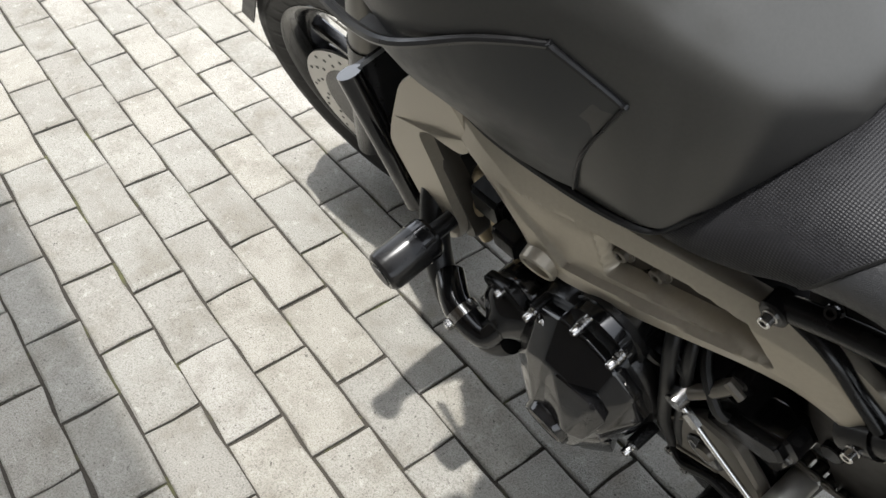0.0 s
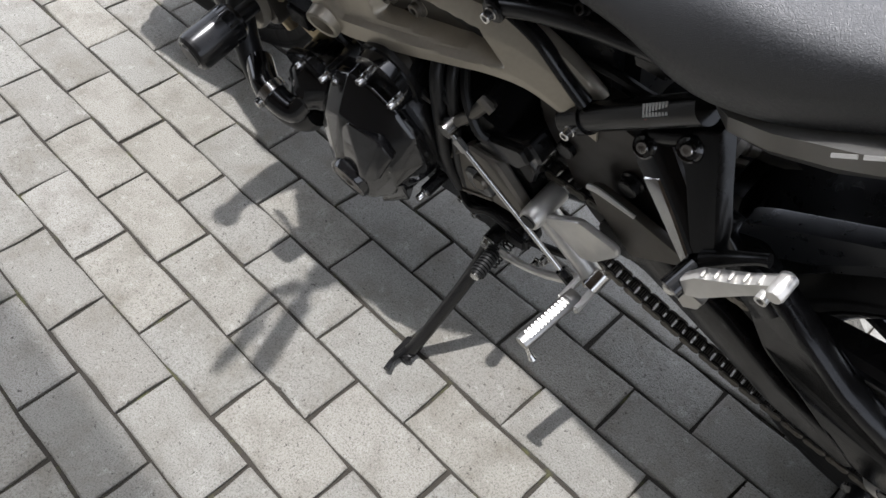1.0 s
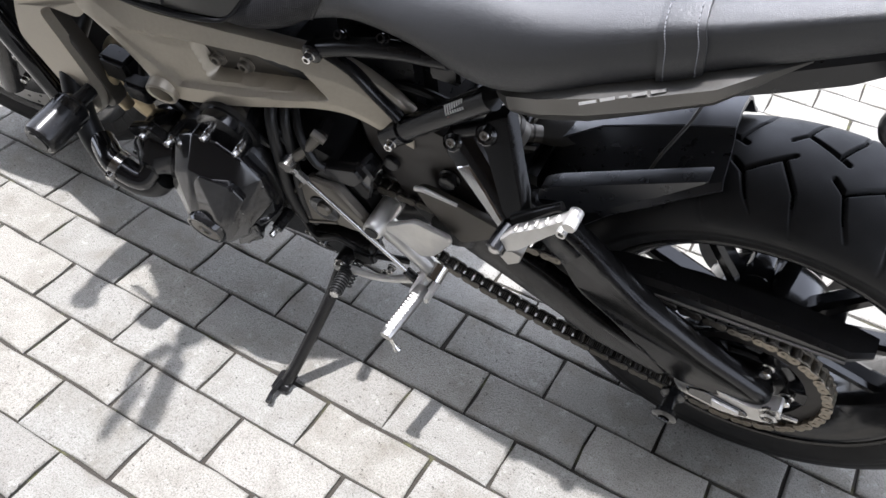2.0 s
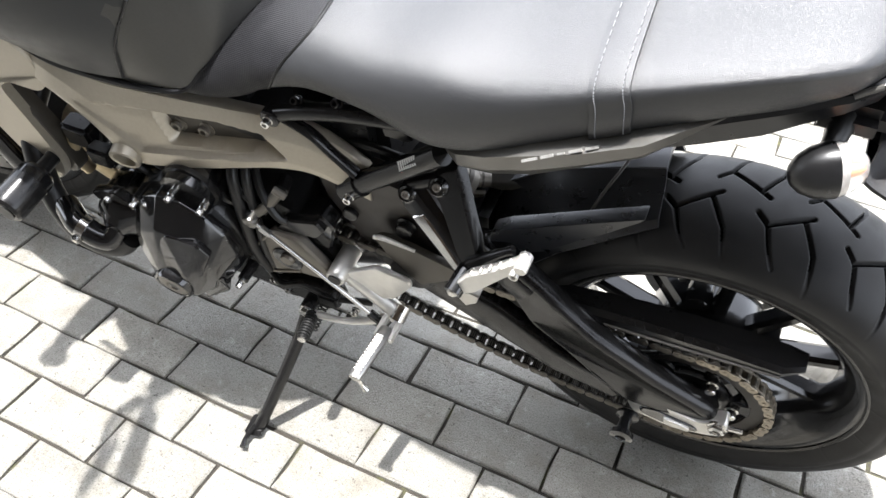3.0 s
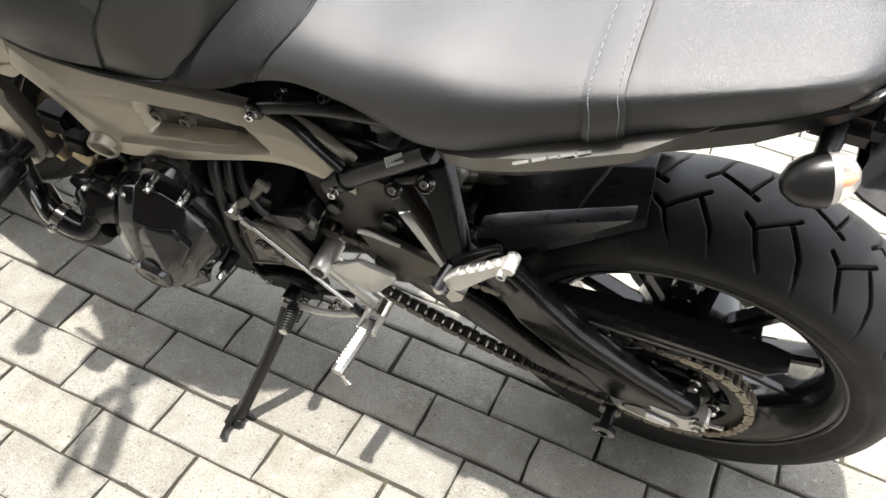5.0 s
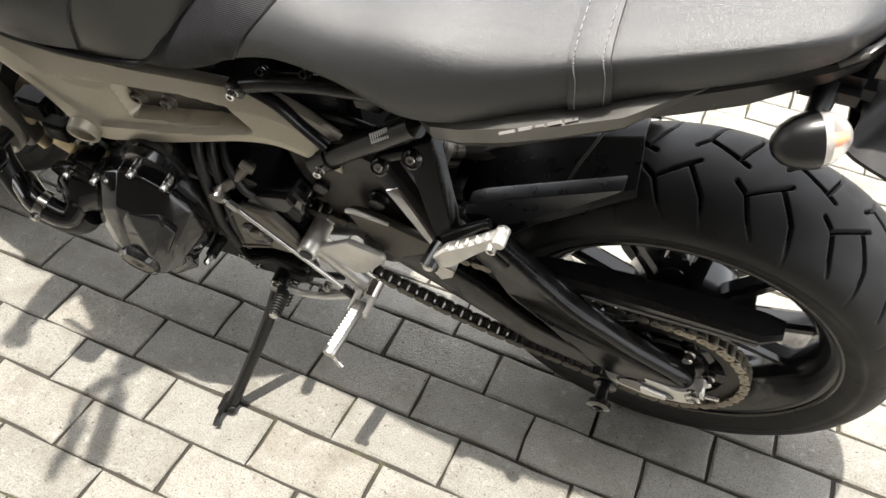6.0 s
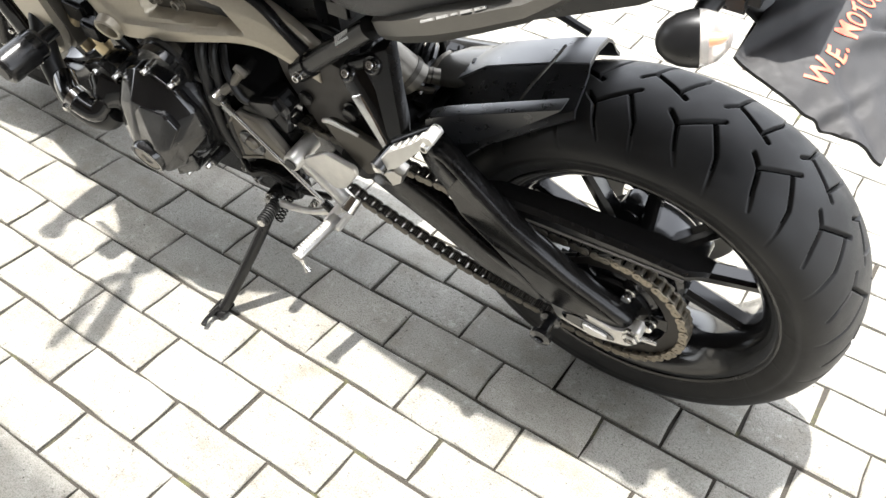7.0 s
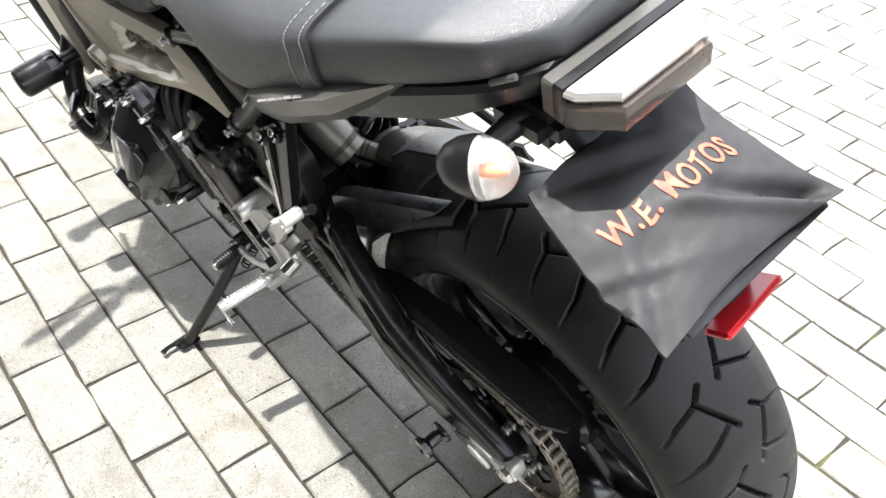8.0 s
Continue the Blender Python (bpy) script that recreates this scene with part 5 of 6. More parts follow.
# side stand
mount = part("stand_mount", plate([(-0.66, 0.31), (-0.60, 0.325), (-0.55, 0.315), (-0.545, 0.285), (-0.575, 0.262), (-0.63, 0.27)], -0.165, -0.135, 0.01), BLACK_SATIN, bike, "black side stand bracket")
part("stand_pivot", tube([(-0.600, -0.150, 0.278), (-0.600, -0.186, 0.278)], 0.013, 16), BLACK_SATIN, mount)
again("stand_nut", bolt_mesh("stand_nut", 0.0095, 0.01, STEEL, False), mount, pose(-0.600, -0.186, 0.278))
stand = part("side_stand", tube([(-0.600, -0.172, 0.280), (-0.612, -0.225, 0.215), (-0.640, -0.315, 0.118), (-0.652, -0.345, 0.088)], [0.0115, 0.0105, 0.010, 0.011], 12, 6), BLACK_SATIN, mount, "black painted steel side stand leg")
foot = bmesh.new()
add(foot, box((-0.015, -0.020, -0.004), (0.017, 0.022, 0.004), 0.003), pose(-0.655, -0.342, 0.090, -14.3, 0, 8))
part("stand_foot", foot, BLACK_SATIN, mount)
part("stand_tab", tube([(-0.655, -0.345, 0.096), (-0.655, -0.372, 0.104), (-0.650, -0.389, 0.107)], [0.006, 0.004, 0.0055], 10, 4), BLACK_SATIN, mount)
coil = bmesh.new()
pts = []
c0, c1 = Vector((-0.596, -0.160, 0.268)), Vector((-0.612, -0.196, 0.222))
sd, ud = frame_axes(c1 - c0)
for k in range(110):
    f = k / 109
    a = f * 2 * math.pi * 8
    pts.append(tuple(c0.lerp(c1, f) + sd * (0.0075 * math.cos(a)) + ud * (0.0075 * math.sin(a))))
tube(pts, 0.0016, 6, 2, into=coil)
part("stand_spring", coil, BLACK_SATIN, mount, "coiled return spring").location = (0.014, 0.004, 0.0)
part("stand_switch", box((-0.585, -0.172, 0.285), (-0.548, -0.148, 0.312), 0.004), BLACK_MATT, mount)
for k, (x, z) in enumerate(((-0.668, 0.30), (-0.645, 0.282), (-0.52, 0.288), (-0.535, 0.262))):
    again("bracket_bolt", ab, mount, pose(x, -0.160, z))
part("lower_loom", tube([(-0.69, -0.150, 0.315), (-0.65, -0.168, 0.300), (-0.61, -0.165, 0.318), (-0.56, -0.16, 0.300), (-0.50, -0.14, 0.29)], 0.006, 8, 6), RUBBER, mount)
part("lower_loom", tube([(-0.70, -0.14, 0.295), (-0.66, -0.155, 0.270), (-0.63, -0.15, 0.258), (-0.58, -0.14, 0.262)], 0.008, 8, 6), RUBBER, mount)

# pillion footrest bracket
FL0, FL1, FR0, FR1 = Vector((-0.417, -0.133, 0.578)), Vector((-0.324, -0.176, 0.534)), Vector((-0.398, -0.128, 0.600)), Vector((-0.318, -0.172, 0.550))
bracket = part("pillion_bracket", slab([(-0.424, -0.128, 0.586), (-0.424, -0.121, 0.604), (-0.410, -0.118, 0.611), tuple(FR0), tuple(FR1), (-0.312, -0.182, 0.530), tuple(FL1), tuple(FL0)], (0.004, 0.014, 0.010), 0.003), BLACK_GLOSS, bike, "gloss black pillion footrest bracket")


def leg_at(along, across):
    """A point on the front leg's outer face."""
    return FL0.lerp(FL1, along).lerp(FR0.lerp(FR1, along), across)


part("worn_leg_edge", slab([tuple(leg_at(f, g) + Vector((-0.0006, -0.0026, -0.0018))) for f, g in ((0.16, 0.12), (0.97, 0.12), (0.97, 0.62), (0.60, 0.72), (0.22, 0.72))], (0.0004, 0.003, 0.002), 0.0006), STEEL, bracket, "bare metal face worn on the front leg")
part("bracket_rear_leg", slab([(-0.378, -0.124, 0.618), (-0.380, -0.117, 0.634), (-0.364, -0.114, 0.648), (-0.348, -0.113, 0.658), (-0.336, -0.127, 0.634), (-0.321, -0.145, 0.604), (-0.305, -0.162, 0.574), (-0.298, -0.174, 0.552), (-0.304, -0.182, 0.534), (-0.316, -0.190, 0.508),
                               (-0.326, -0.191, 0.500), (-0.324, -0.180, 0.528), (-0.322, -0.171, 0.548), (-0.364, -0.133, 0.610)], (0.005, 0.017, 0.013), 0.003), BLACK_SATIN, bracket, angle=25)
part("bracket_bridge", tube([(-0.412, -0.112, 0.604), (-0.368, -0.110, 0.632)], 0.011, 12), BLACK_SATIN, bracket)
part("bracket_tail", tube([(-0.308, -0.172, 0.556), (-0.285, -0.164, 0.574), (-0.264, -0.160, 0.592), (-0.255, -0.158, 0.597)], [0.010, 0.008, 0.006, 0.007], 12, 5), BLACK_SATIN, bracket)
for x, y, z, r in ((-0.413, -0.124, 0.597, 0.013), (-0.368, -0.122, 0.629, 0.0135)):
    eye = lathe([(0.007, 0.004), (0.0075, -0.004), (r - 0.002, -0.006), (r, -0.004), (r, 0.014)], 24)
    eye.transform(pose(x, y, z, -35, 0, 0))
    part("bolt_eye", eye, BLACK_GLOSS, bracket)
    again("socket_bolt", ab, bracket, pose(x, y, z, -35, 0, 0), "steel socket head bolt")
peg = part("pillion_peg", slab([(-0.314, -0.203, 0.552), (-0.303, -0.200, 0.568), (-0.262, -0.197, 0.603), (-0.234, -0.196, 0.634), (-0.226, -0.196, 0.632), (-0.228, -0.196, 0.622), (-0.254, -0.199, 0.592), (-0.290, -0.204, 0.546), (-0.304, -0.206, 0.538)], (0.002, 0.013, 0.005), 0.003), ALU, bracket,
           "bare aluminium folding pillion peg", angle=28)
part("peg_head", tube([(-0.318, -0.208, 0.536), (-0.312, -0.176, 0.545)], 0.0125, 18), BLACK_GLOSS, peg)
part("peg_pin", lathe([(0.0075, 0.004), (0.0075, -0.001), (0.005, -0.003), (0, -0.003)], 16, (-0.318, -0.208, 0.536)), STEEL, peg)
part("peg_block", slab([(-0.322, -0.196, 0.512), (-0.300, -0.197, 0.530), (-0.286, -0.197, 0.526), (-0.290, -0.198, 0.510), (-0.305, -0.198, 0.496)], (0, 0.02, 0.004), 0.002), DISC, peg, "bare steel block under the peg")
part("peg_end", lathe([(0.0, -0.014), (0.007, -0.014), (0.0085, -0.011), (0.0085, 0.010), (0.006, 0.012), (0, 0.012)], 18, (-0.230, -0.192, 0.632)), ALU, peg)
part("peg_ring", lathe([(0.0035, -0.006), (0.006, -0.006), (0.006, 0.004), (0.0035, 0.004)], 14, (-0.238, -0.200, 0.614), closed_profile=True), ALU, peg)
notch = finish(box((-0.0013, -0.005, -0.0013), (0.0013, 0.005, 0.0013), 0.0005), "peg_notch", ALU)
for k in range(5):
    again("peg_notch", notch, peg, Matrix.Translation(Vector((-0.296, -0.194, 0.578)).lerp(Vector((-0.248, -0.191, 0.621)), k / 4)) @ pose(0, 0, 0, 0, -40, 0))

# shock absorber, brake reservoir and cables under the seat
shock = part("shock_absorber", tube([(-0.425, -0.048, 0.580), (-0.405, -0.040, 0.556), (-0.375, -0.028, 0.520)], [0.024, 0.027, 0.027], 24, 4), BRACKET, bike, "grey shock absorber body under the seat")
part("shock_cap", tube([(-0.432, -0.051, 0.588), (-0.418, -0.045, 0.572)], 0.021, 20), BLACK_SATIN, shock)
part("shock_collar", tube([(-0.388, -0.033, 0.535), (-0.383, -0.031, 0.529)], 0.0290, 24), FRAME_DARK, shock)
part("shock_adjuster", tube([(-0.372, -0.018, 0.524), (-0.350, -0.004, 0.516)], 0.0125, 18), BRACKET, shock, "ribbed grey preload adjuster")
for k in (0.3, 0.55):
    c = Vector((-0.372, -0.018, 0.524)).lerp(Vector((-0.350, -0.004, 0.516)), k)
    part("adjuster_ring", tube([tuple(c - Vector((0.001, 0.0006, -0.0004))), tuple(c + Vector((0.001, 0.0006, -0.0004)))], 0.0133, 18), FRAME_DARK, shock)
part("adjuster_bracket", slab([(-0.384, -0.034, 0.512), (-0.366, -0.030, 0.506), (-0.350, -0.020, 0.500), (-0.356, -0.024, 0.484), (-0.380, -0.036, 0.490)], (0, 0.006, 0.002), 0.0015), BRACKET, shock)
part("link_bolt", tube([(-0.368, -0.034, 0.497), (-0.368, -0.022, 0.500)], 0.005, 10), STEEL, shock)

# bridge between shock and hugger, paled for its sky reflection, arched round a dark opening
arch = [(-0.372, -0.004, 0.500), (-0.366, 0.018, 0.520), (-0.361, 0.042, 0.520), (-0.366, 0.064, 0.500), (-0.382, 0.078, 0.466)]
waist = [(-0.336, -0.010, 0.514), (-0.336, 0.018, 0.531), (-0.335, 0.046, 0.533), (-0.338, 0.074, 0.517), (-0.346, 0.092, 0.486)]
heel = [(-0.292, -0.013, 0.534), (-0.297, 0.018, 0.541), (-0.299, 0.048, 0.541), (-0.301, 0.080, 0.530), (-0.306, 0.100, 0.505)]
bridge = [spline(lp, 5) for lp in (arch, waist, heel)]
skin = [[tuple(p) for p in lp] + [tuple(np.array(p) + np.array((0.003, -0.001, -0.006))) for p in lp[::-1]] for lp in bridge]
saddle = part("swingarm_saddle", loft(skin), COVER, swing, "glossy bridge ahead of the hugger, coloured pale for its sky reflection", angle=60)
part("saddle_rim", tube([tuple(p) for p in spline(arch, 3)], 0.0045, 10, 2), BRACKET, saddle)
part("saddle_screw", tube([(-0.303, 0.022, 0.536), (-0.301, 0.023, 0.546)], 0.0055, 12), BLACK_SATIN, saddle)
coil = bmesh.new()
pts = [(-0.46 + 0.10 * k / 119, 0.02 + 0.034 * math.cos(k / 119 * 2 * math.pi * 5), 0.502 + 0.02 * k / 119 + 0.034 * math.sin(k / 119 * 2 * math.pi * 5)) for k in range(120)]
tube(pts, 0.006, 8, 2, into=coil)
part("shock_spring", coil, BLACK_SATIN, shock)
part("brake_hose", tube([(-0.34, 0.02, 0.62), (-0.28, 0.03, 0.655), (-0.21, 0.05, 0.655), (-0.15, 0.07, 0.62)], 0.006, 8, 6), RUBBER, shock)
part("inner_fender", loft([[(x, -0.075 * k, z), (x, 0.075 * k, z), (x, 0.07 * k, z - 0.008), (x, -0.07 * k, z - 0.008)] for x, z, k in ((-0.33, 0.72, 1), (-0.2, 0.735, 1), (-0.08, 0.80, 1), (0.03, 0.86, 0.9))]), BLACK_MATT, bike, "black inner mudguard")
part("shock_cover", box((-0.41, -0.060, 0.40), (-0.335, 0.060, 0.495), 0.015), BLACK_MATT, shock)

# tail: lamp lens, number plate holder, indicators, cloth cover
# top face takes the bright reflector colour, which also stands for sky glare
part("lamp_top", lamp_slice([(0.0895, 0.071), (0.099, 0.0695), (0.119, 0.052), (0.125, 0.048)], 0.896, 0.9055, 0.003), REFLECT, tail_lamp, "lamp face coloured bright for its reflector and sky glare", angle=30)
part("lamp_lens", lamp_slice([(0.086, 0.0725), (0.102, 0.0705), (0.122, 0.054), (0.130, 0.049)], 0.871, 0.8945, 0.003), SMOKE, tail_lamp, "clear brownish lens edge", angle=30)
for x0, x1, z1, w, mat in ((0.0655, 0.0775, 0.9035, 0.0700, COVER), (0.0785, 0.0885, 0.9050, 0.0715, BLACK_SATIN)):
    part("tail_trim", lamp_slice([(x0, w - 0.001), (x1, w)], 0.870, z1, 0.002), mat, tail_lamp, "grey trim strip ahead of the lamp", angle=30)
part("lamp_neck", box((0.045, -0.045, 0.872), (0.070, 0.045, 0.896), 0.006), BLACK_MATT, tail_lamp)

holder = part("plate_holder", tube([(0.03, 0.0, 0.845), (0.075, 0.0, 0.805), (0.13, 0.0, 0.765), (0.19, 0.0, 0.715), (0.215, 0.0, 0.690)], [0.045, 0.04, 0.03, 0.025, 0.02], 14, 5, 0.45), BLACK_MATT, bike, "black number plate holder")
part("holder_arm", box((0.0, -0.075, 0.825), (0.075, 0.075, 0.862), 0.012), BLACK_MATT, holder)
plate_bm = bmesh.new()
add(plate_bm, box((-0.085, -0.09, -0.002), (0.085, 0.09, 0.002), 0.001), pose(0.15, 0, 0.772, 0, 16, 0))
part("number_plate", plate_bm, BLACK_SATIN, holder)
refl = bmesh.new()
add(refl, box((-0.004, -0.041, -0.014), (0.004, 0.041, 0.014), 0.003), pose(0.225, -0.006, 0.700, 0, 62, 4))
part("reflector", refl, RED, holder, "red reflector below the plate")

# black cloth bag pulled over the plate, with painted lettering
cloth_corner = {(0, 0): Vector((0.072, -0.098, 0.806)), (1, 0): Vector((0.233, -0.118, 0.760)), (1, 1): Vector((0.237, 0.098, 0.766)), (0, 1): Vector((0.085, 0.062, 0.838))}
NU, NV = 40, 44


def cloth_point(u, v):
    """The bag's upper face: u from its open edge down, v across; sagging with folds towards the corners."""
    p = (cloth_corner[(0, 0)] * (1 - u) + cloth_corner[(1, 0)] * u) * (1 - v) + (cloth_corner[(0, 1)] * (1 - u) + cloth_corner[(1, 1)] * u) * v
    edge_in = 0.010 * math.sin(math.pi * v) * (1 if u > 0.5 else 0) * (2 * u - 1)
    p = p + Vector((-edge_in, -0.008 * math.sin(math.pi * u) * max(0.0, 1 - 2 * v) - 0.011 * math.sin(math.pi * u) * max(0.0, 2 * v - 1), 0))
    lump = 0.014 * math.sin(math.pi * u) ** 0.8 * math.sin(math.pi * v) ** 0.8
    def crease(a, b, wide, deep):
        """A valley along the line from a to b in (u, v), fading in from a, with a soft ridge beside it."""
        lu, lv = b[0] - a[0], b[1] - a[1]
        size = lu * lu + lv * lv
        f = max(0.0, min(1.0, ((u - a[0]) * lu + (v - a[1]) * lv) / size))
        side = ((u - a[0]) * lv - (v - a[1]) * lu) / math.sqrt(size)
        past = math.hypot(u - a[0] - f * lu, v - a[1] - f * lv)
        return -deep * (0.35 + 0.65 * f) * math.exp(-(past / wide) ** 2) + 0.55 * deep * math.exp(-((side - 1.6 * wide) / wide) ** 2) * math.exp(-(max(0.0, past - 2 * wide) / 0.12) ** 2)

    fold = crease((0.60, 0.62), (0.90, 0.90), 0.052, 0.018) + crease((0.30, 0.60), (0.04, 0.10), 0.055, 0.010)
    fold2 = crease((0.55, 0.25), (1.0, 0.0), 0.05, 0.006) + crease((0.75, 0.18), (0.62, 0.0), 0.035, 0.005)
    fine = 0.005 * noise.noise(Vector((u * 3.1, v * 2.7, 7.7))) + 0.0024 * noise.noise(Vector((u * 4.3 + v * 2, v * 4.1, 2.2))) + 0.0012 * noise.noise(Vector((u * 13, v * 10 + u * 5, 4.1)))
    return p + Vector((0.35, 0, 1)).normalized() * (lump + fold + fold2 + fine)


bag_bm = bmesh.new()
grid = [[bag_bm.verts.new(cloth_point(i / NU, j / NV)) for j in range(NV + 1)] for i in range(NU + 1)]
back = [[bag_bm.verts.new(cloth_point(i / NU, j / NV) + Vector((-0.35, 0, -1)).normalized() * (0.004 + 0.007 * (math.sin(math.pi * i / NU) * math.sin(math.pi * j / NV)) ** 0.5)) for j in range(NV + 1)] for i in range(NU + 1)]
for i in range(NU):
    for j in range(NV):
        bag_bm.faces.new((grid[i][j], grid[i][j + 1], grid[i + 1][j + 1], grid[i + 1][j]))
        bag_bm.faces.new((back[i][j], back[i + 1][j], back[i + 1][j + 1], back[i][j + 1]))
for i in range(NU):
    bag_bm.faces.new((grid[i][0], grid[i + 1][0], back[i + 1][0], back[i][0]))
    bag_bm.faces.new((grid[i][NV], back[i][NV], back[i + 1][NV], grid[i + 1][NV]))
for j in range(NV):
    bag_bm.faces.new((grid[0][j], back[0][j], back[0][j + 1], grid[0][j + 1]))
    bag_bm.faces.new((grid[NU][j], grid[NU][j + 1], back[NU][j + 1], back[NU][j]))
bag = new("plate_cover_bag", finish(bag_bm, "plate_cover_bag", CLOTH, angle=60))
bag.matrix_world = bike.matrix_world.copy()
tagged(bag, "black cloth bag with orange lettering over the number plate", "bag")


def lettering_mesh(text, size):
    """Letters of the built-in font as a flat mesh, baseline along x."""
    cu = bpy.data.curves.new("lettering", "FONT")
    cu.body = text
    cu.size = size
    cu.offset = size * 0.018
    cu.resolution_u = 3
    cu.space_character = 1.12
    ob = bpy.data.objects.new("lettering", cu)
    scene.collection.objects.link(ob)
    bpy.context.view_layer.update()
    me = bpy.data.meshes.new_from_object(ob.evaluated_get(bpy.context.evaluated_depsgraph_get()))
    bpy.data.objects.remove(ob)
    return me


word = lettering_mesh("W.E. MOTOS", 0.034)
U0, V0, U1, V1 = 0.505, 0.125, 0.525, 0.85
wb = bmesh.new()
wb.from_mesh(word)
bmesh.ops.subdivide_edges(wb, edges=[e for e in wb.edges if e.calc_length() > 0.004], cuts=3, use_grid_fill=False)
bmesh.ops.triangulate(wb, faces=wb.faces)
wide = max(v.co.x for v in wb.verts)
for v in wb.verts:
    s = v.co.x / wide
    wob = 0.006 * math.sin(s * 17) + 0.004 * math.sin(s * 41 + 1)
    u = U0 + (U1 - U0) * s - (v.co.y + wob * 0.35) / 0.185
    q = V0 + (V1 - V0) * s
    v.co = cloth_point(u, q) + Vector((0.35, 0, 1)).normalized() * 0.0012
painted = part("painted_lettering", wb, INK, bag, "hand-painted orange red lettering", smooth=False)


def indicator(name, at, turn, parent, label):
    """A pod indicator on a stalk: black back shell, clear lens, amber bulb inside."""
    pod = part(name, loft([[(x, 0.030 * r * math.cos(a) * 0.85, 0.030 * r * math.sin(a)) for a in (2 * math.pi * k / 24 for k in range(24))]
                           for x, r in ((-0.036, 0.10), (-0.034, 0.36), (-0.027, 0.66), (-0.016, 0.88), (-0.004, 0.98), (0.004, 1.0))]), BLACK_MATT, parent, label)
    pod.matrix_basis = Matrix.Translation(at) @ turn
    lens = part("lens", loft([[(x, 0.030 * r * math.cos(a) * 0.8, 0.030 * r * math.sin(a)) for a in (2 * math.pi * k / 20 for k in range(20))]
                              for x, r in ((0.0045, 1.0), (0.010, 0.97), (0.020, 0.84), (0.028, 0.62), (0.033, 0.36), (0.035, 0.12))]), LENS, pod, "clear lens")
    lens.visible_shadow = False
    part("reflector", loft([[(x, 0.028 * r * math.cos(a) * 0.8, 0.028 * r * math.sin(a)) for a in (2 * math.pi * k / 20 for k in range(20))]
                            for x, r in ((0.001, 0.3), (0.004, 0.7), (0.012, 0.92))], caps=False), REFLECT, pod)
    part("bulb", loft([[(x, 0.0065 * r * math.cos(a), 0.0065 * r * math.sin(a)) for a in (2 * math.pi * k / 14 for k in range(14))]
                       for x, r in ((0.003, 0.6), (0.012, 0.75), (0.021, 0.6), (0.025, 0.2))]), AMBER, pod, "amber bulb")
    return pod


ind_turn = pose(0, 0, 0, 0, -8, 24)
rear_ind = indicator("rear_indicator", (0.034, -0.116, 0.826), ind_turn, bike, "rear indicator with a clear lens and amber bulb")
part("stalk", tube([(0.030, -0.098, 0.836), (0.034, -0.07, 0.842), (0.036, -0.04, 0.840)], [0.010, 0.012, 0.014], 12, 4), RUBBER, bike)
far_ind = indicator("rear_indicator", (0.042, 0.118, 0.832), pose(0, 0, 0, 0, -4, -12), bike, "rear indicator with a clear lens and amber bulb")
part("stalk", tube([(0.038, 0.098, 0.838), (0.036, 0.04, 0.846)], 0.012, 12), RUBBER, bike)

# radiator, its side wing and the crash bobbin
radiator = part("radiator", loft([[(x, y, z) for x, z in ((-1.185, 0.62), (-1.16, 0.635), (-1.095, 0.415), (-1.125, 0.405))] for y in (-0.165, 0.165)]), BLACK_MATT, bike, "black radiator")
part("radiator_tank", tube([(-1.178, -0.176, 0.625), (-1.118, -0.176, 0.412)], 0.0175, 20), BLACK_GLOSS, radiator, "black radiator end tank")
rfins = bmesh.new()
for k in range(16):
    z = 0.425 + 0.0125 * k
    x = -1.10 - 0.30 * (z - 0.41)
    add(rfins, box((x - 0.035, -0.16, z), (x, 0.16, z + 0.003), 0.0))
part("radiator_fins", rfins, BLACK_SATIN, radiator, smooth=False)
wing_outer = [(-0.975, 0.755), (-1.035, 0.70), (-1.082, 0.615), (-1.105, 0.565), (-1.065, 0.475), (-1.03, 0.425), (-0.995, 0.455), (-0.985, 0.49), (-1.01, 0.585), (-1.025, 0.635), (-0.99, 0.655), (-0.95, 0.64), (-0.93, 0.66), (-0.945, 0.715)]
wing = part("radiator_wing", plate(wing_outer, -0.006, 0.010, 0.016, 0.004, lean=lambda x, z: -0.180 + 0.06 * (z - 0.6) * 0.5 + 0.25 * max(0, x + 0.98)), FRAME, bike, "taupe air scoop beside the radiator", angle=30)
part("wing_inner_leg", plate([(-1.05, 0.60), (-1.025, 0.625), (-0.99, 0.53), (-0.975, 0.46), (-1.00, 0.44), (-1.03, 0.50)], -0.176, -0.150, 0.012, 0.004), FRAME_DARK, wing)
part("far_wing", plate(wing_outer, 0.172, 0.186, 0.016, 0.004), FRAME, wing, angle=30)
bobbin = part("crash_bobbin", lathe([(0.0, -0.298), (0.011, -0.298), (0.0125, -0.302), (0.022, -0.303), (0.0265, -0.299), (0.028, -0.292), (0.028, -0.228), (0.023, -0.222), (0.012, -0.22), (0.012, -0.13)], 32, (-1.0, 0, 0.496)), BLACK_SATIN, bike, "black plastic crash bobbin")
part("bobbin_bore", lathe([(0.0165, -0.3035), (0.0165, -0.3045), (0.0, -0.3045)], 24, (-1.0, 0, 0.496)), RUBBER, bobbin)
part("bobbin_band", tube([(-1.0, -0.245, 0.496), (-1.0, -0.232, 0.496)], 0.0288, 32), BLACK_GLOSS, bobbin)

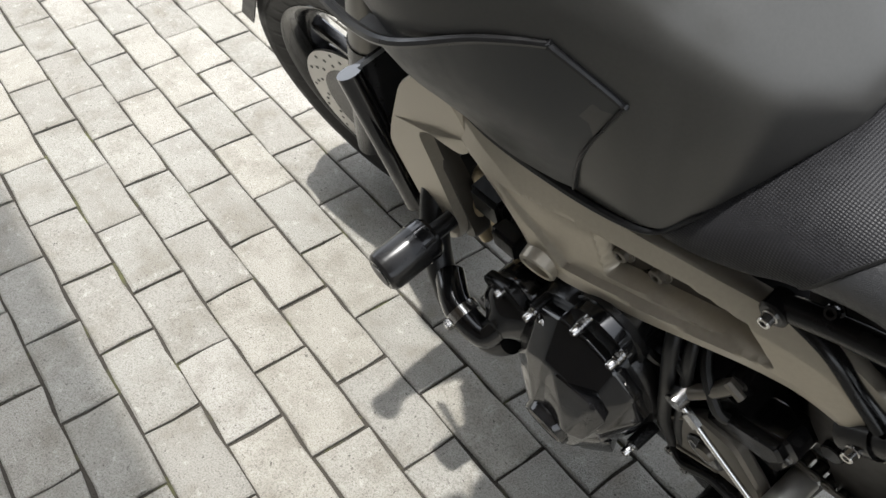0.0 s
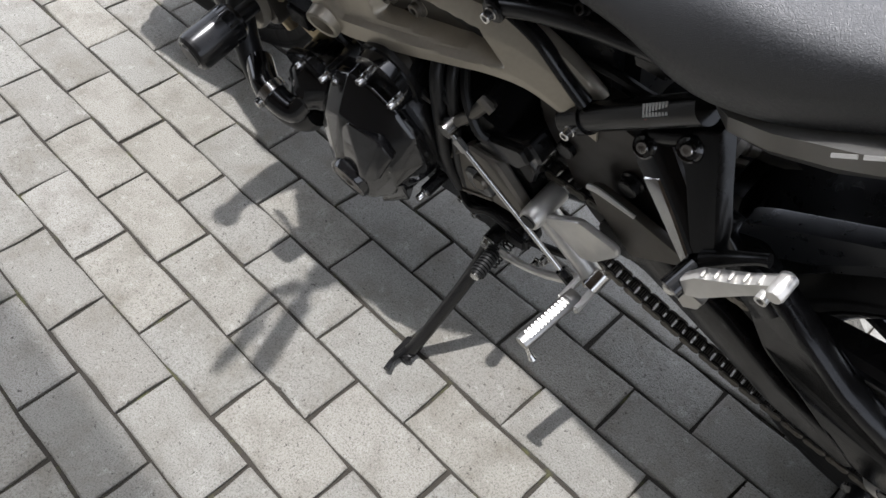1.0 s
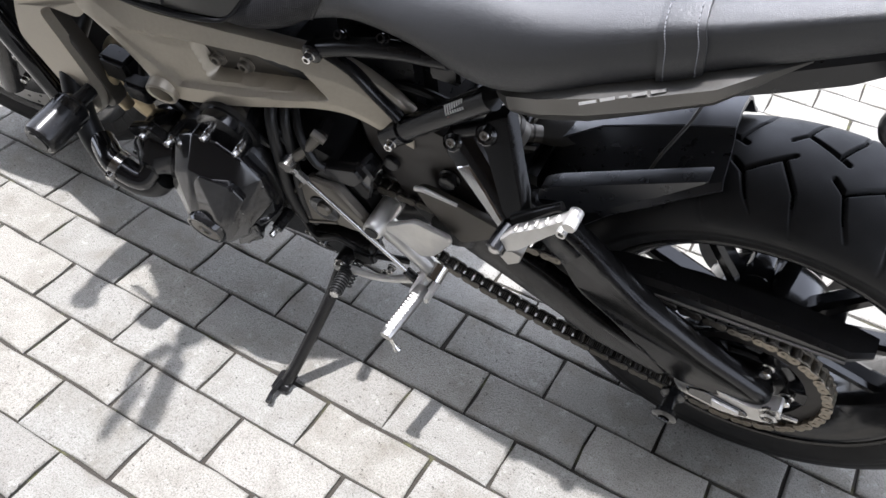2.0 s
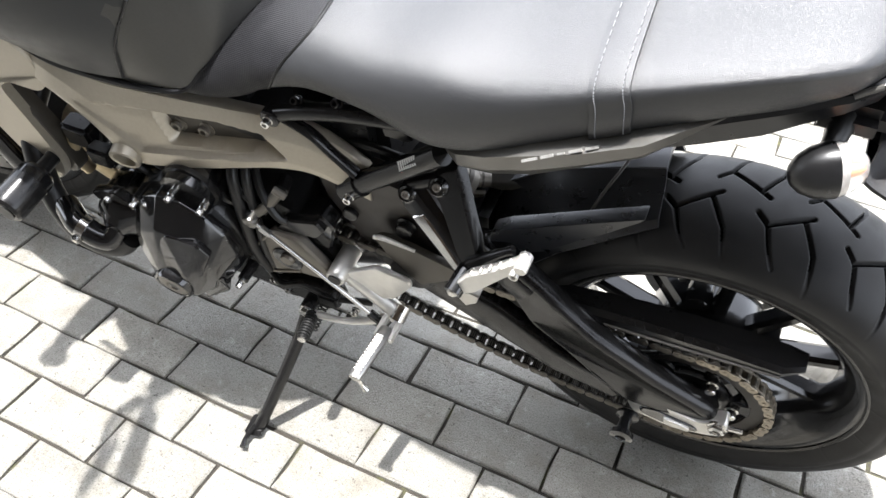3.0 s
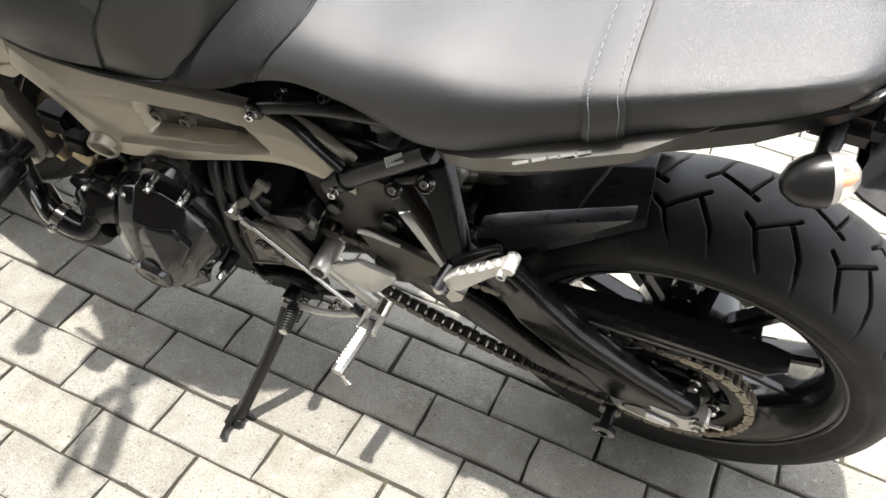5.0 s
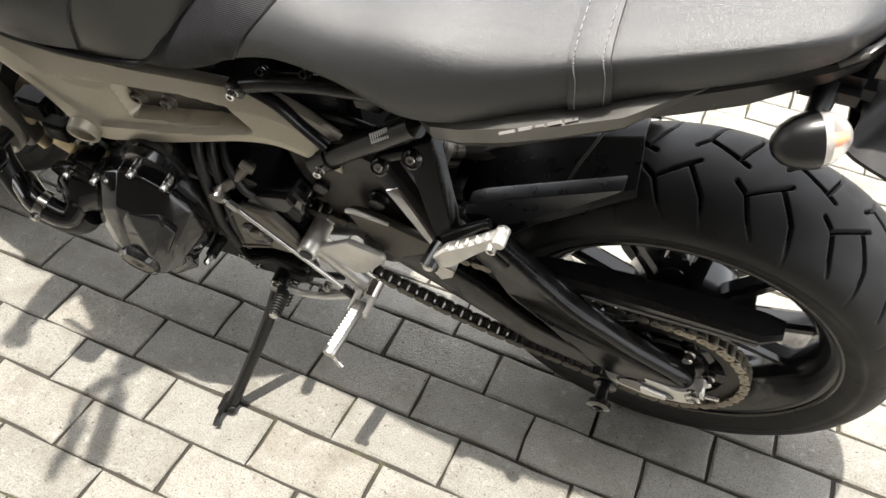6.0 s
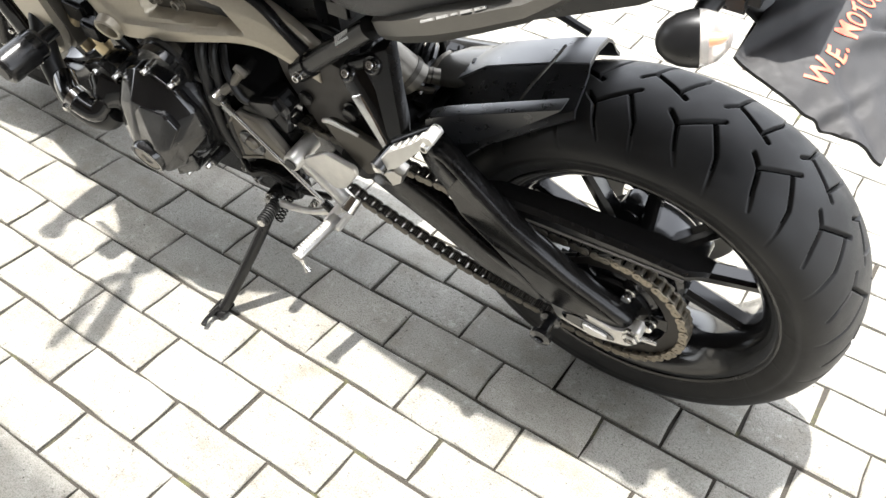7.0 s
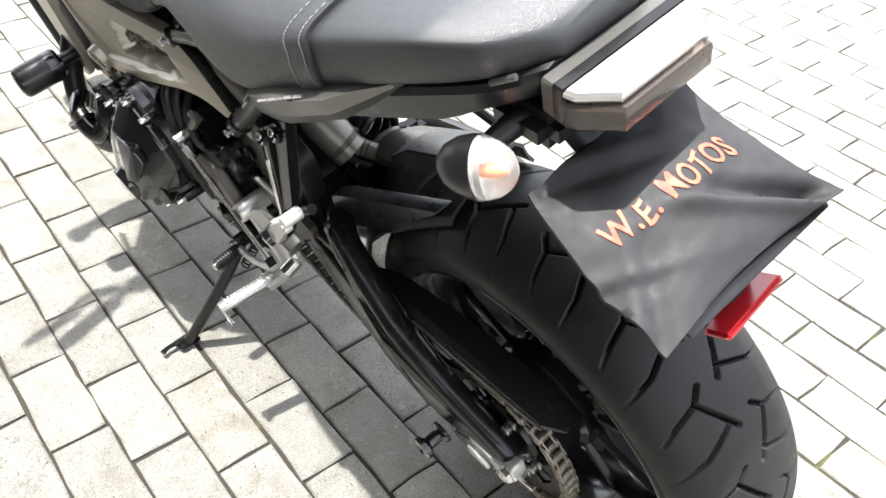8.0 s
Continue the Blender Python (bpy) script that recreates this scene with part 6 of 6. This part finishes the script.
# front end, turned a little to the left: fork, wheel, brakes, mudguard, bars
STEER_TOP = Vector((-1.105, 0, 0.95))
front = new("front_end")
front.parent = bike
steer_axis = Vector((math.sin(radians(25)), 0, math.cos(radians(25))))
front.matrix_basis = Matrix.Translation(STEER_TOP) @ Matrix.Rotation(radians(11), 4, steer_axis) @ Matrix.Translation(-STEER_TOP)
front["label"] = "front fork, wheel and handlebar turned slightly left"
FA = Vector((-1.44, 0, 0.30))
fork_dir = Vector((0.4226, 0, 0.9063))
for s in (-1, 1):
    y = 0.103 * s
    foot_pt = FA + Vector((0.02, y, -0.01))
    part("fork_leg", tube([tuple(foot_pt - fork_dir * 0.03), tuple(foot_pt + fork_dir * 0.10), tuple(foot_pt + fork_dir * 0.33)], [0.022, 0.027, 0.028], 18, 5), BLACK_SATIN, front, "black fork slider")
    part("fork_tube", tube([tuple(foot_pt + fork_dir * 0.30), tuple(foot_pt + fork_dir * 0.74)], 0.026, 18), COVER, front, "grey fork tube")
    cal = bmesh.new()
    add(cal, box((-0.03, -0.022, -0.055), (0.03, 0.022, 0.055), 0.010), pose(-1.355, y * 0.87, 0.345, 0, 28, 0))
    part("front_caliper", cal, BLACK_SATIN, front, "black brake caliper")
    for dz in (-0.035, 0.035):
        again("caliper_bolt", ab, front, pose(-1.353 + dz * 0.4, y * 0.87 - 0.024, 0.345 + dz), "steel bolt")
    dbm = lathe([(0.105, -0.0025), (0.149, -0.0025), (0.149, 0.0025), (0.105, 0.0025)], 72, closed_profile=True)
    disc = part("front_brake_disc", dbm, DISC, front, "drilled steel brake disc")
    disc.location = FA + Vector((0, 0.068 * s, 0))
    holes = bmesh.new()
    for k in range(48):
        a = 2 * math.pi * k / 48
        r = (0.115, 0.127, 0.139)[k % 3]
        lathe([(0.0, -0.0032), (0.0035, -0.0032), (0.0035, 0.0032), (0.0, 0.0032)], 8, (r * math.cos(a), 0, r * math.sin(a)), into=holes)
    tagged(part("disc_holes", holes, BLACK_MATT, disc, smooth=False), kind="stuff")
    part("disc_carrier", lathe([(0.045, -0.003), (0.106, -0.003), (0.106, 0.003), (0.045, 0.003)], 40, closed_profile=True), BLACK_SATIN, disc)
front_rim = part("front_rim", lathe(rim_profile(0.226, 0.046), 80, closed_profile=True), RIM, front, "black front wheel rim")
front_rim.location = FA
ft = new("front_tyre", tyre_mesh("front_tyre", 0.30, 0.060, 0.230, 0.049, 0.040, 16, 0.2, 360, 48))
ft.parent = front
ft.location = FA
ft["label"] = "black front road tyre"
part("front_hub", lathe([(0.012, -0.085), (0.03, -0.085), (0.034, -0.04), (0.034, 0.04), (0.03, 0.085), (0.012, 0.085)], 28), RIM, front_rim)
fsp = finish(spoke_mesh(0.03, 0.192, 0.011, 0.0075, 0, 0, 0.012), "front_spoke", RIM, angle=25)
for k in range(5):
    for d in (-12, 12):
        again("front_spoke", fsp, front_rim, pose(0, 0, 0, 0, 72 * k + d, 0))
fen = []
for a in (-62, -40, -18, 4, 26, 48, 66):
    s, c = math.sin(radians(a)), math.cos(radians(a))
    ring = [(FA.x + s * r, y, FA.z + c * r) for y, r in ((-0.073, 0.272), (-0.070, 0.302), (-0.045, 0.322), (0, 0.328), (0.045, 0.322), (0.070, 0.302), (0.073, 0.272), (0.070, 0.272), (0.066, 0.30), (0, 0.324), (-0.066, 0.30), (-0.070, 0.272))]
    fen.append(ring)
part("front_mudguard", loft(fen), BLACK_MATT, front, "black front mudguard", angle=40)
for z, name in ((0.86, "lower_yoke"), (0.985, "upper_yoke")):
    x = -1.543 + 0.466 * z - 0.02
    yk = bmesh.new()
    add(yk, box((-0.04, -0.13, -0.015), (0.04, 0.13, 0.015), 0.010), pose(x, 0, z, 0, 25, 0))
    part(name, yk, BLACK_SATIN, front)
part("handlebar", tube([(-0.985, -0.375, 1.072), (-1.02, -0.24, 1.095), (-1.055, -0.11, 1.075), (-1.075, 0.0, 1.04), (-1.055, 0.11, 1.075), (-1.02, 0.24, 1.095), (-0.985, 0.375, 1.072)], 0.0115, 12, 6), BLACK_SATIN, front, "black tapered handlebar")
for s in (-1, 1):
    part("grip", tube([(-0.985, 0.375 * s, 1.072), (-1.01, 0.265 * s, 1.092)], 0.019, 14), RUBBER, front, "black rubber grip")
    part("bar_end", tube([(-0.977, 0.405 * s, 1.066), (-0.985, 0.372 * s, 1.073)], 0.0185, 14), BLACK_SATIN, front)
    part("control_lever", tube([(-1.04, 0.235 * s, 1.085), (-1.060, 0.29 * s, 1.078), (-1.045, 0.36 * s, 1.066), (-1.020, 0.405 * s, 1.056)], [0.010, 0.009, 0.008, 0.008], 10, 5), BLACK_SATIN, front, "black control lever")
    part("switch_housing", box((-1.045, 0.20 * s - 0.025, 1.07), (-0.995, 0.20 * s + 0.025, 1.115), 0.01), BLACK_MATT, front)
    part("mirror_stem", tube([(-1.03, 0.23 * s, 1.10), (-1.05, 0.27 * s, 1.17), (-1.045, 0.32 * s, 1.215)], 0.005, 8, 5), BLACK_SATIN, front)
    part("mirror", loft([[(-1.04 + dx, s * (0.355 + 0.06 * r * math.cos(a)), 1.225 + 0.033 * r * math.sin(a)) for a in (2 * math.pi * k / 20 for k in range(20))] for dx, r in ((-0.018, 0.4), (-0.010, 0.85), (0.0, 1.0), (0.004, 0.97))]), BLACK_MATT, front, "black mirror")
lamp = part("headlamp", loft([[(x, 0.085 * r * math.cos(a), 0.865 + 0.075 * r * math.sin(a)) for a in (2 * math.pi * k / 24 for k in range(24))] for x, r in ((-1.17, 0.5), (-1.21, 0.95), (-1.28, 1.0), (-1.315, 0.9))]), BLACK_MATT, front, "compact black headlamp")
part("headlamp_glass", loft([[(x, 0.078 * r * math.cos(a), 0.865 + 0.068 * r * math.sin(a)) for a in (2 * math.pi * k / 24 for k in range(24))] for x, r in ((-1.3155, 0.98), (-1.328, 0.8), (-1.334, 0.4))]), LENS, lamp)
part("instrument_pod", box((-1.15, -0.07, 1.08), (-1.07, 0.07, 1.13), 0.015), BLACK_MATT, front)
for s, t in ((-1, -20), (1, 20)):
    indicator("front_indicator", (-1.185, 0.255 * s, 0.845), pose(0, 0, 0, 0, 0, 180 + t), bike, "front indicator with a clear lens")
    part("front_indicator_stalk", tube([(-1.185, 0.240 * s, 0.845), (-1.190, 0.20 * s, 0.842), (-1.185, 0.13 * s, 0.835)], [0.016, 0.024, 0.040], 14, 5), RUBBER, bike)

# an unseen milky sheet added behind the path to half shade the paving along it
SHADE_SHEET = sheet_material("shade_sheet", (0.90, 0.90, 0.89), 0.45)


def shade_sheet():
    bm = bmesh.new()
    bmesh.ops.create_cube(bm, size=1)
    lo, hi = (-7.0, -1.546, 3.1), (5.0, -0.74, 3.106)
    for v in bm.verts:
        v.co = Vector([(a + b) / 2 + c * (b - a) for a, b, c in zip(lo, hi, v.co)])
    me = bpy.data.meshes.new("awning")
    bm.to_mesh(me)
    bm.free()
    me.materials.append(SHADE_SHEET)
    return tagged(new("awning", me), "unseen milky sheet added to half shade the paving", "awning", kind="structure")


shade_sheet()

# an unseen solid canopy added beside the sheet, for shade and dark reflections
ADDED_CANOPY = material("added_canopy", (0.12, 0.09, 0.065), 0.7, vary=0.2, grain=20, stain=2, bump=0.2, bump_size=90)


def canopy():
    bm = box((-7.0, -4.4, 3.10), (5.0, -1.55, 3.16), 0.0)
    return tagged(new("canopy", finish(bm, "canopy", ADDED_CANOPY, smooth=False)), "unseen brown canopy added beside the shading sheet", "canopy", kind="structure")


canopy()

# an unseen wall added under the canopy, dark to deepen the bike's reflections
WALL = material("dark_plaster", (0.10, 0.085, 0.07), 0.8, vary=0.2, grain=30, stain=1.5, bump=0.2, bump_size=60)
added_wall = new("unseen_wall", finish(box((-7.0, -4.6, -0.02), (5.0, -4.405, 3.30), 0.0), "unseen_wall", WALL, smooth=False))
tagged(added_wall, "unseen dark wall added under the canopy to darken reflections", "wall", kind="structure")

# paving: a running bond of concrete pavers on a sand bed
ground_bm = bmesh.new()
for sx, sy in ((-60, -60), (60, -60), (60, 60), (-60, 60)):
    ground_bm.verts.new((sx, sy, -0.0075))
ground_bm.faces.new(ground_bm.verts)
ground = new("ground", finish(ground_bm, "ground", SAND, smooth=False))
tagged(ground, "dark sand bed with moss between concrete pavers", "ground", kind="structure")
pavement = new("pavement")
tagged(pavement, "pale grey concrete block paving in running bond", "pavement", kind="structure")


def paver_verts(rng, inset=0.0027):
    """A paver 200 x 100 with a worn, chamfered and slightly uneven edge; top at z = 0."""
    hx, hy, top, c = 0.1 - inset, 0.05 - inset, 0.0, 0.0030
    rim, shoulder, base = [], [], []
    spots = [(-1, -1), (-0.35, -1), (0.4, -1), (1, -1), (1, 0.1), (1, 1), (0.3, 1), (-0.4, 1), (-1, 1), (-1, -0.1)]
    for ux, uy in spots:
        jx, jy = rng.uniform(-0.0028, 0.0018), rng.uniform(-0.0028, 0.0018)
        x, y = ux * hx + jx, uy * hy + jy
        cut = c * rng.uniform(0.7, 1.5)
        corner = 1.4 if abs(ux) == 1 and abs(uy) == 1 else 1.0
        kx = cut * corner if abs(ux) == 1 else 0
        ky = cut * corner if abs(uy) == 1 else 0
        rim.append((x - math.copysign(kx, ux), y - math.copysign(ky, uy), top))
        shoulder.append((x, y, top - c * rng.uniform(0.6, 1.0)))
        base.append((x, y, -0.06))
    return rim + shoulder + base


def paver_faces():
    n = 10
    faces = [list(range(n))]
    for ring in (0, n):
        for i in range(n):
            j = (i + 1) % n
            faces.append([ring + j, ring + i, ring + n + i, ring + n + j])
    return faces


def paver_mesh(seed):
    rng = random.Random(seed)
    me = bpy.data.meshes.new("paver")
    me.from_pydata(paver_verts(rng), [], paver_faces())
    me.materials.append(PAVER)
    return me


kinds = [paver_mesh(100 + i) for i in range(8)]
rng = random.Random(7)
far_verts, far_faces = [], []
near_count = 0
for row in range(-40, 60):
    shift = 0.0 if row % 2 else 0.1
    for col in range(-26, 30):
        x, y = 0.2 * col + 0.1 + shift, 0.1 * row + 0.05
        if abs(x) > 5 or y > 5.5:
            continue
        m = pose(x + rng.uniform(-0.0006, 0.0006), y + rng.uniform(-0.0006, 0.0006), rng.uniform(-0.0016, 0.0004),
                 rng.uniform(-0.35, 0.35), rng.uniform(-0.25, 0.25), rng.uniform(-0.25, 0.25))
        if rng.random() < 0.5:
            m = m @ pose(0, 0, 0, 0, 0, 180)
        if -1.15 < x < 1.15 and -0.75 < y < 0.62 and near_count < 300 and (-0.75 < y < 0.45 or x > 0):
            again("paver", kinds[rng.randrange(8)], pavement, m)
            near_count += 1
        else:
            base = len(far_verts)
            vs = paver_verts(random.Random(rng.randrange(40)))
            far_verts += [m @ Vector(v) for v in vs]
            far_faces += [[base + i for i in f] for f in paver_faces()]
far = bpy.data.meshes.new("far_pavers")
far.from_pydata(far_verts, [], far_faces)
far.materials.append(PAVER)
far_ob = new("far_pavers", far)
far_ob.parent = pavement
far_ob["kind"] = "stuff"
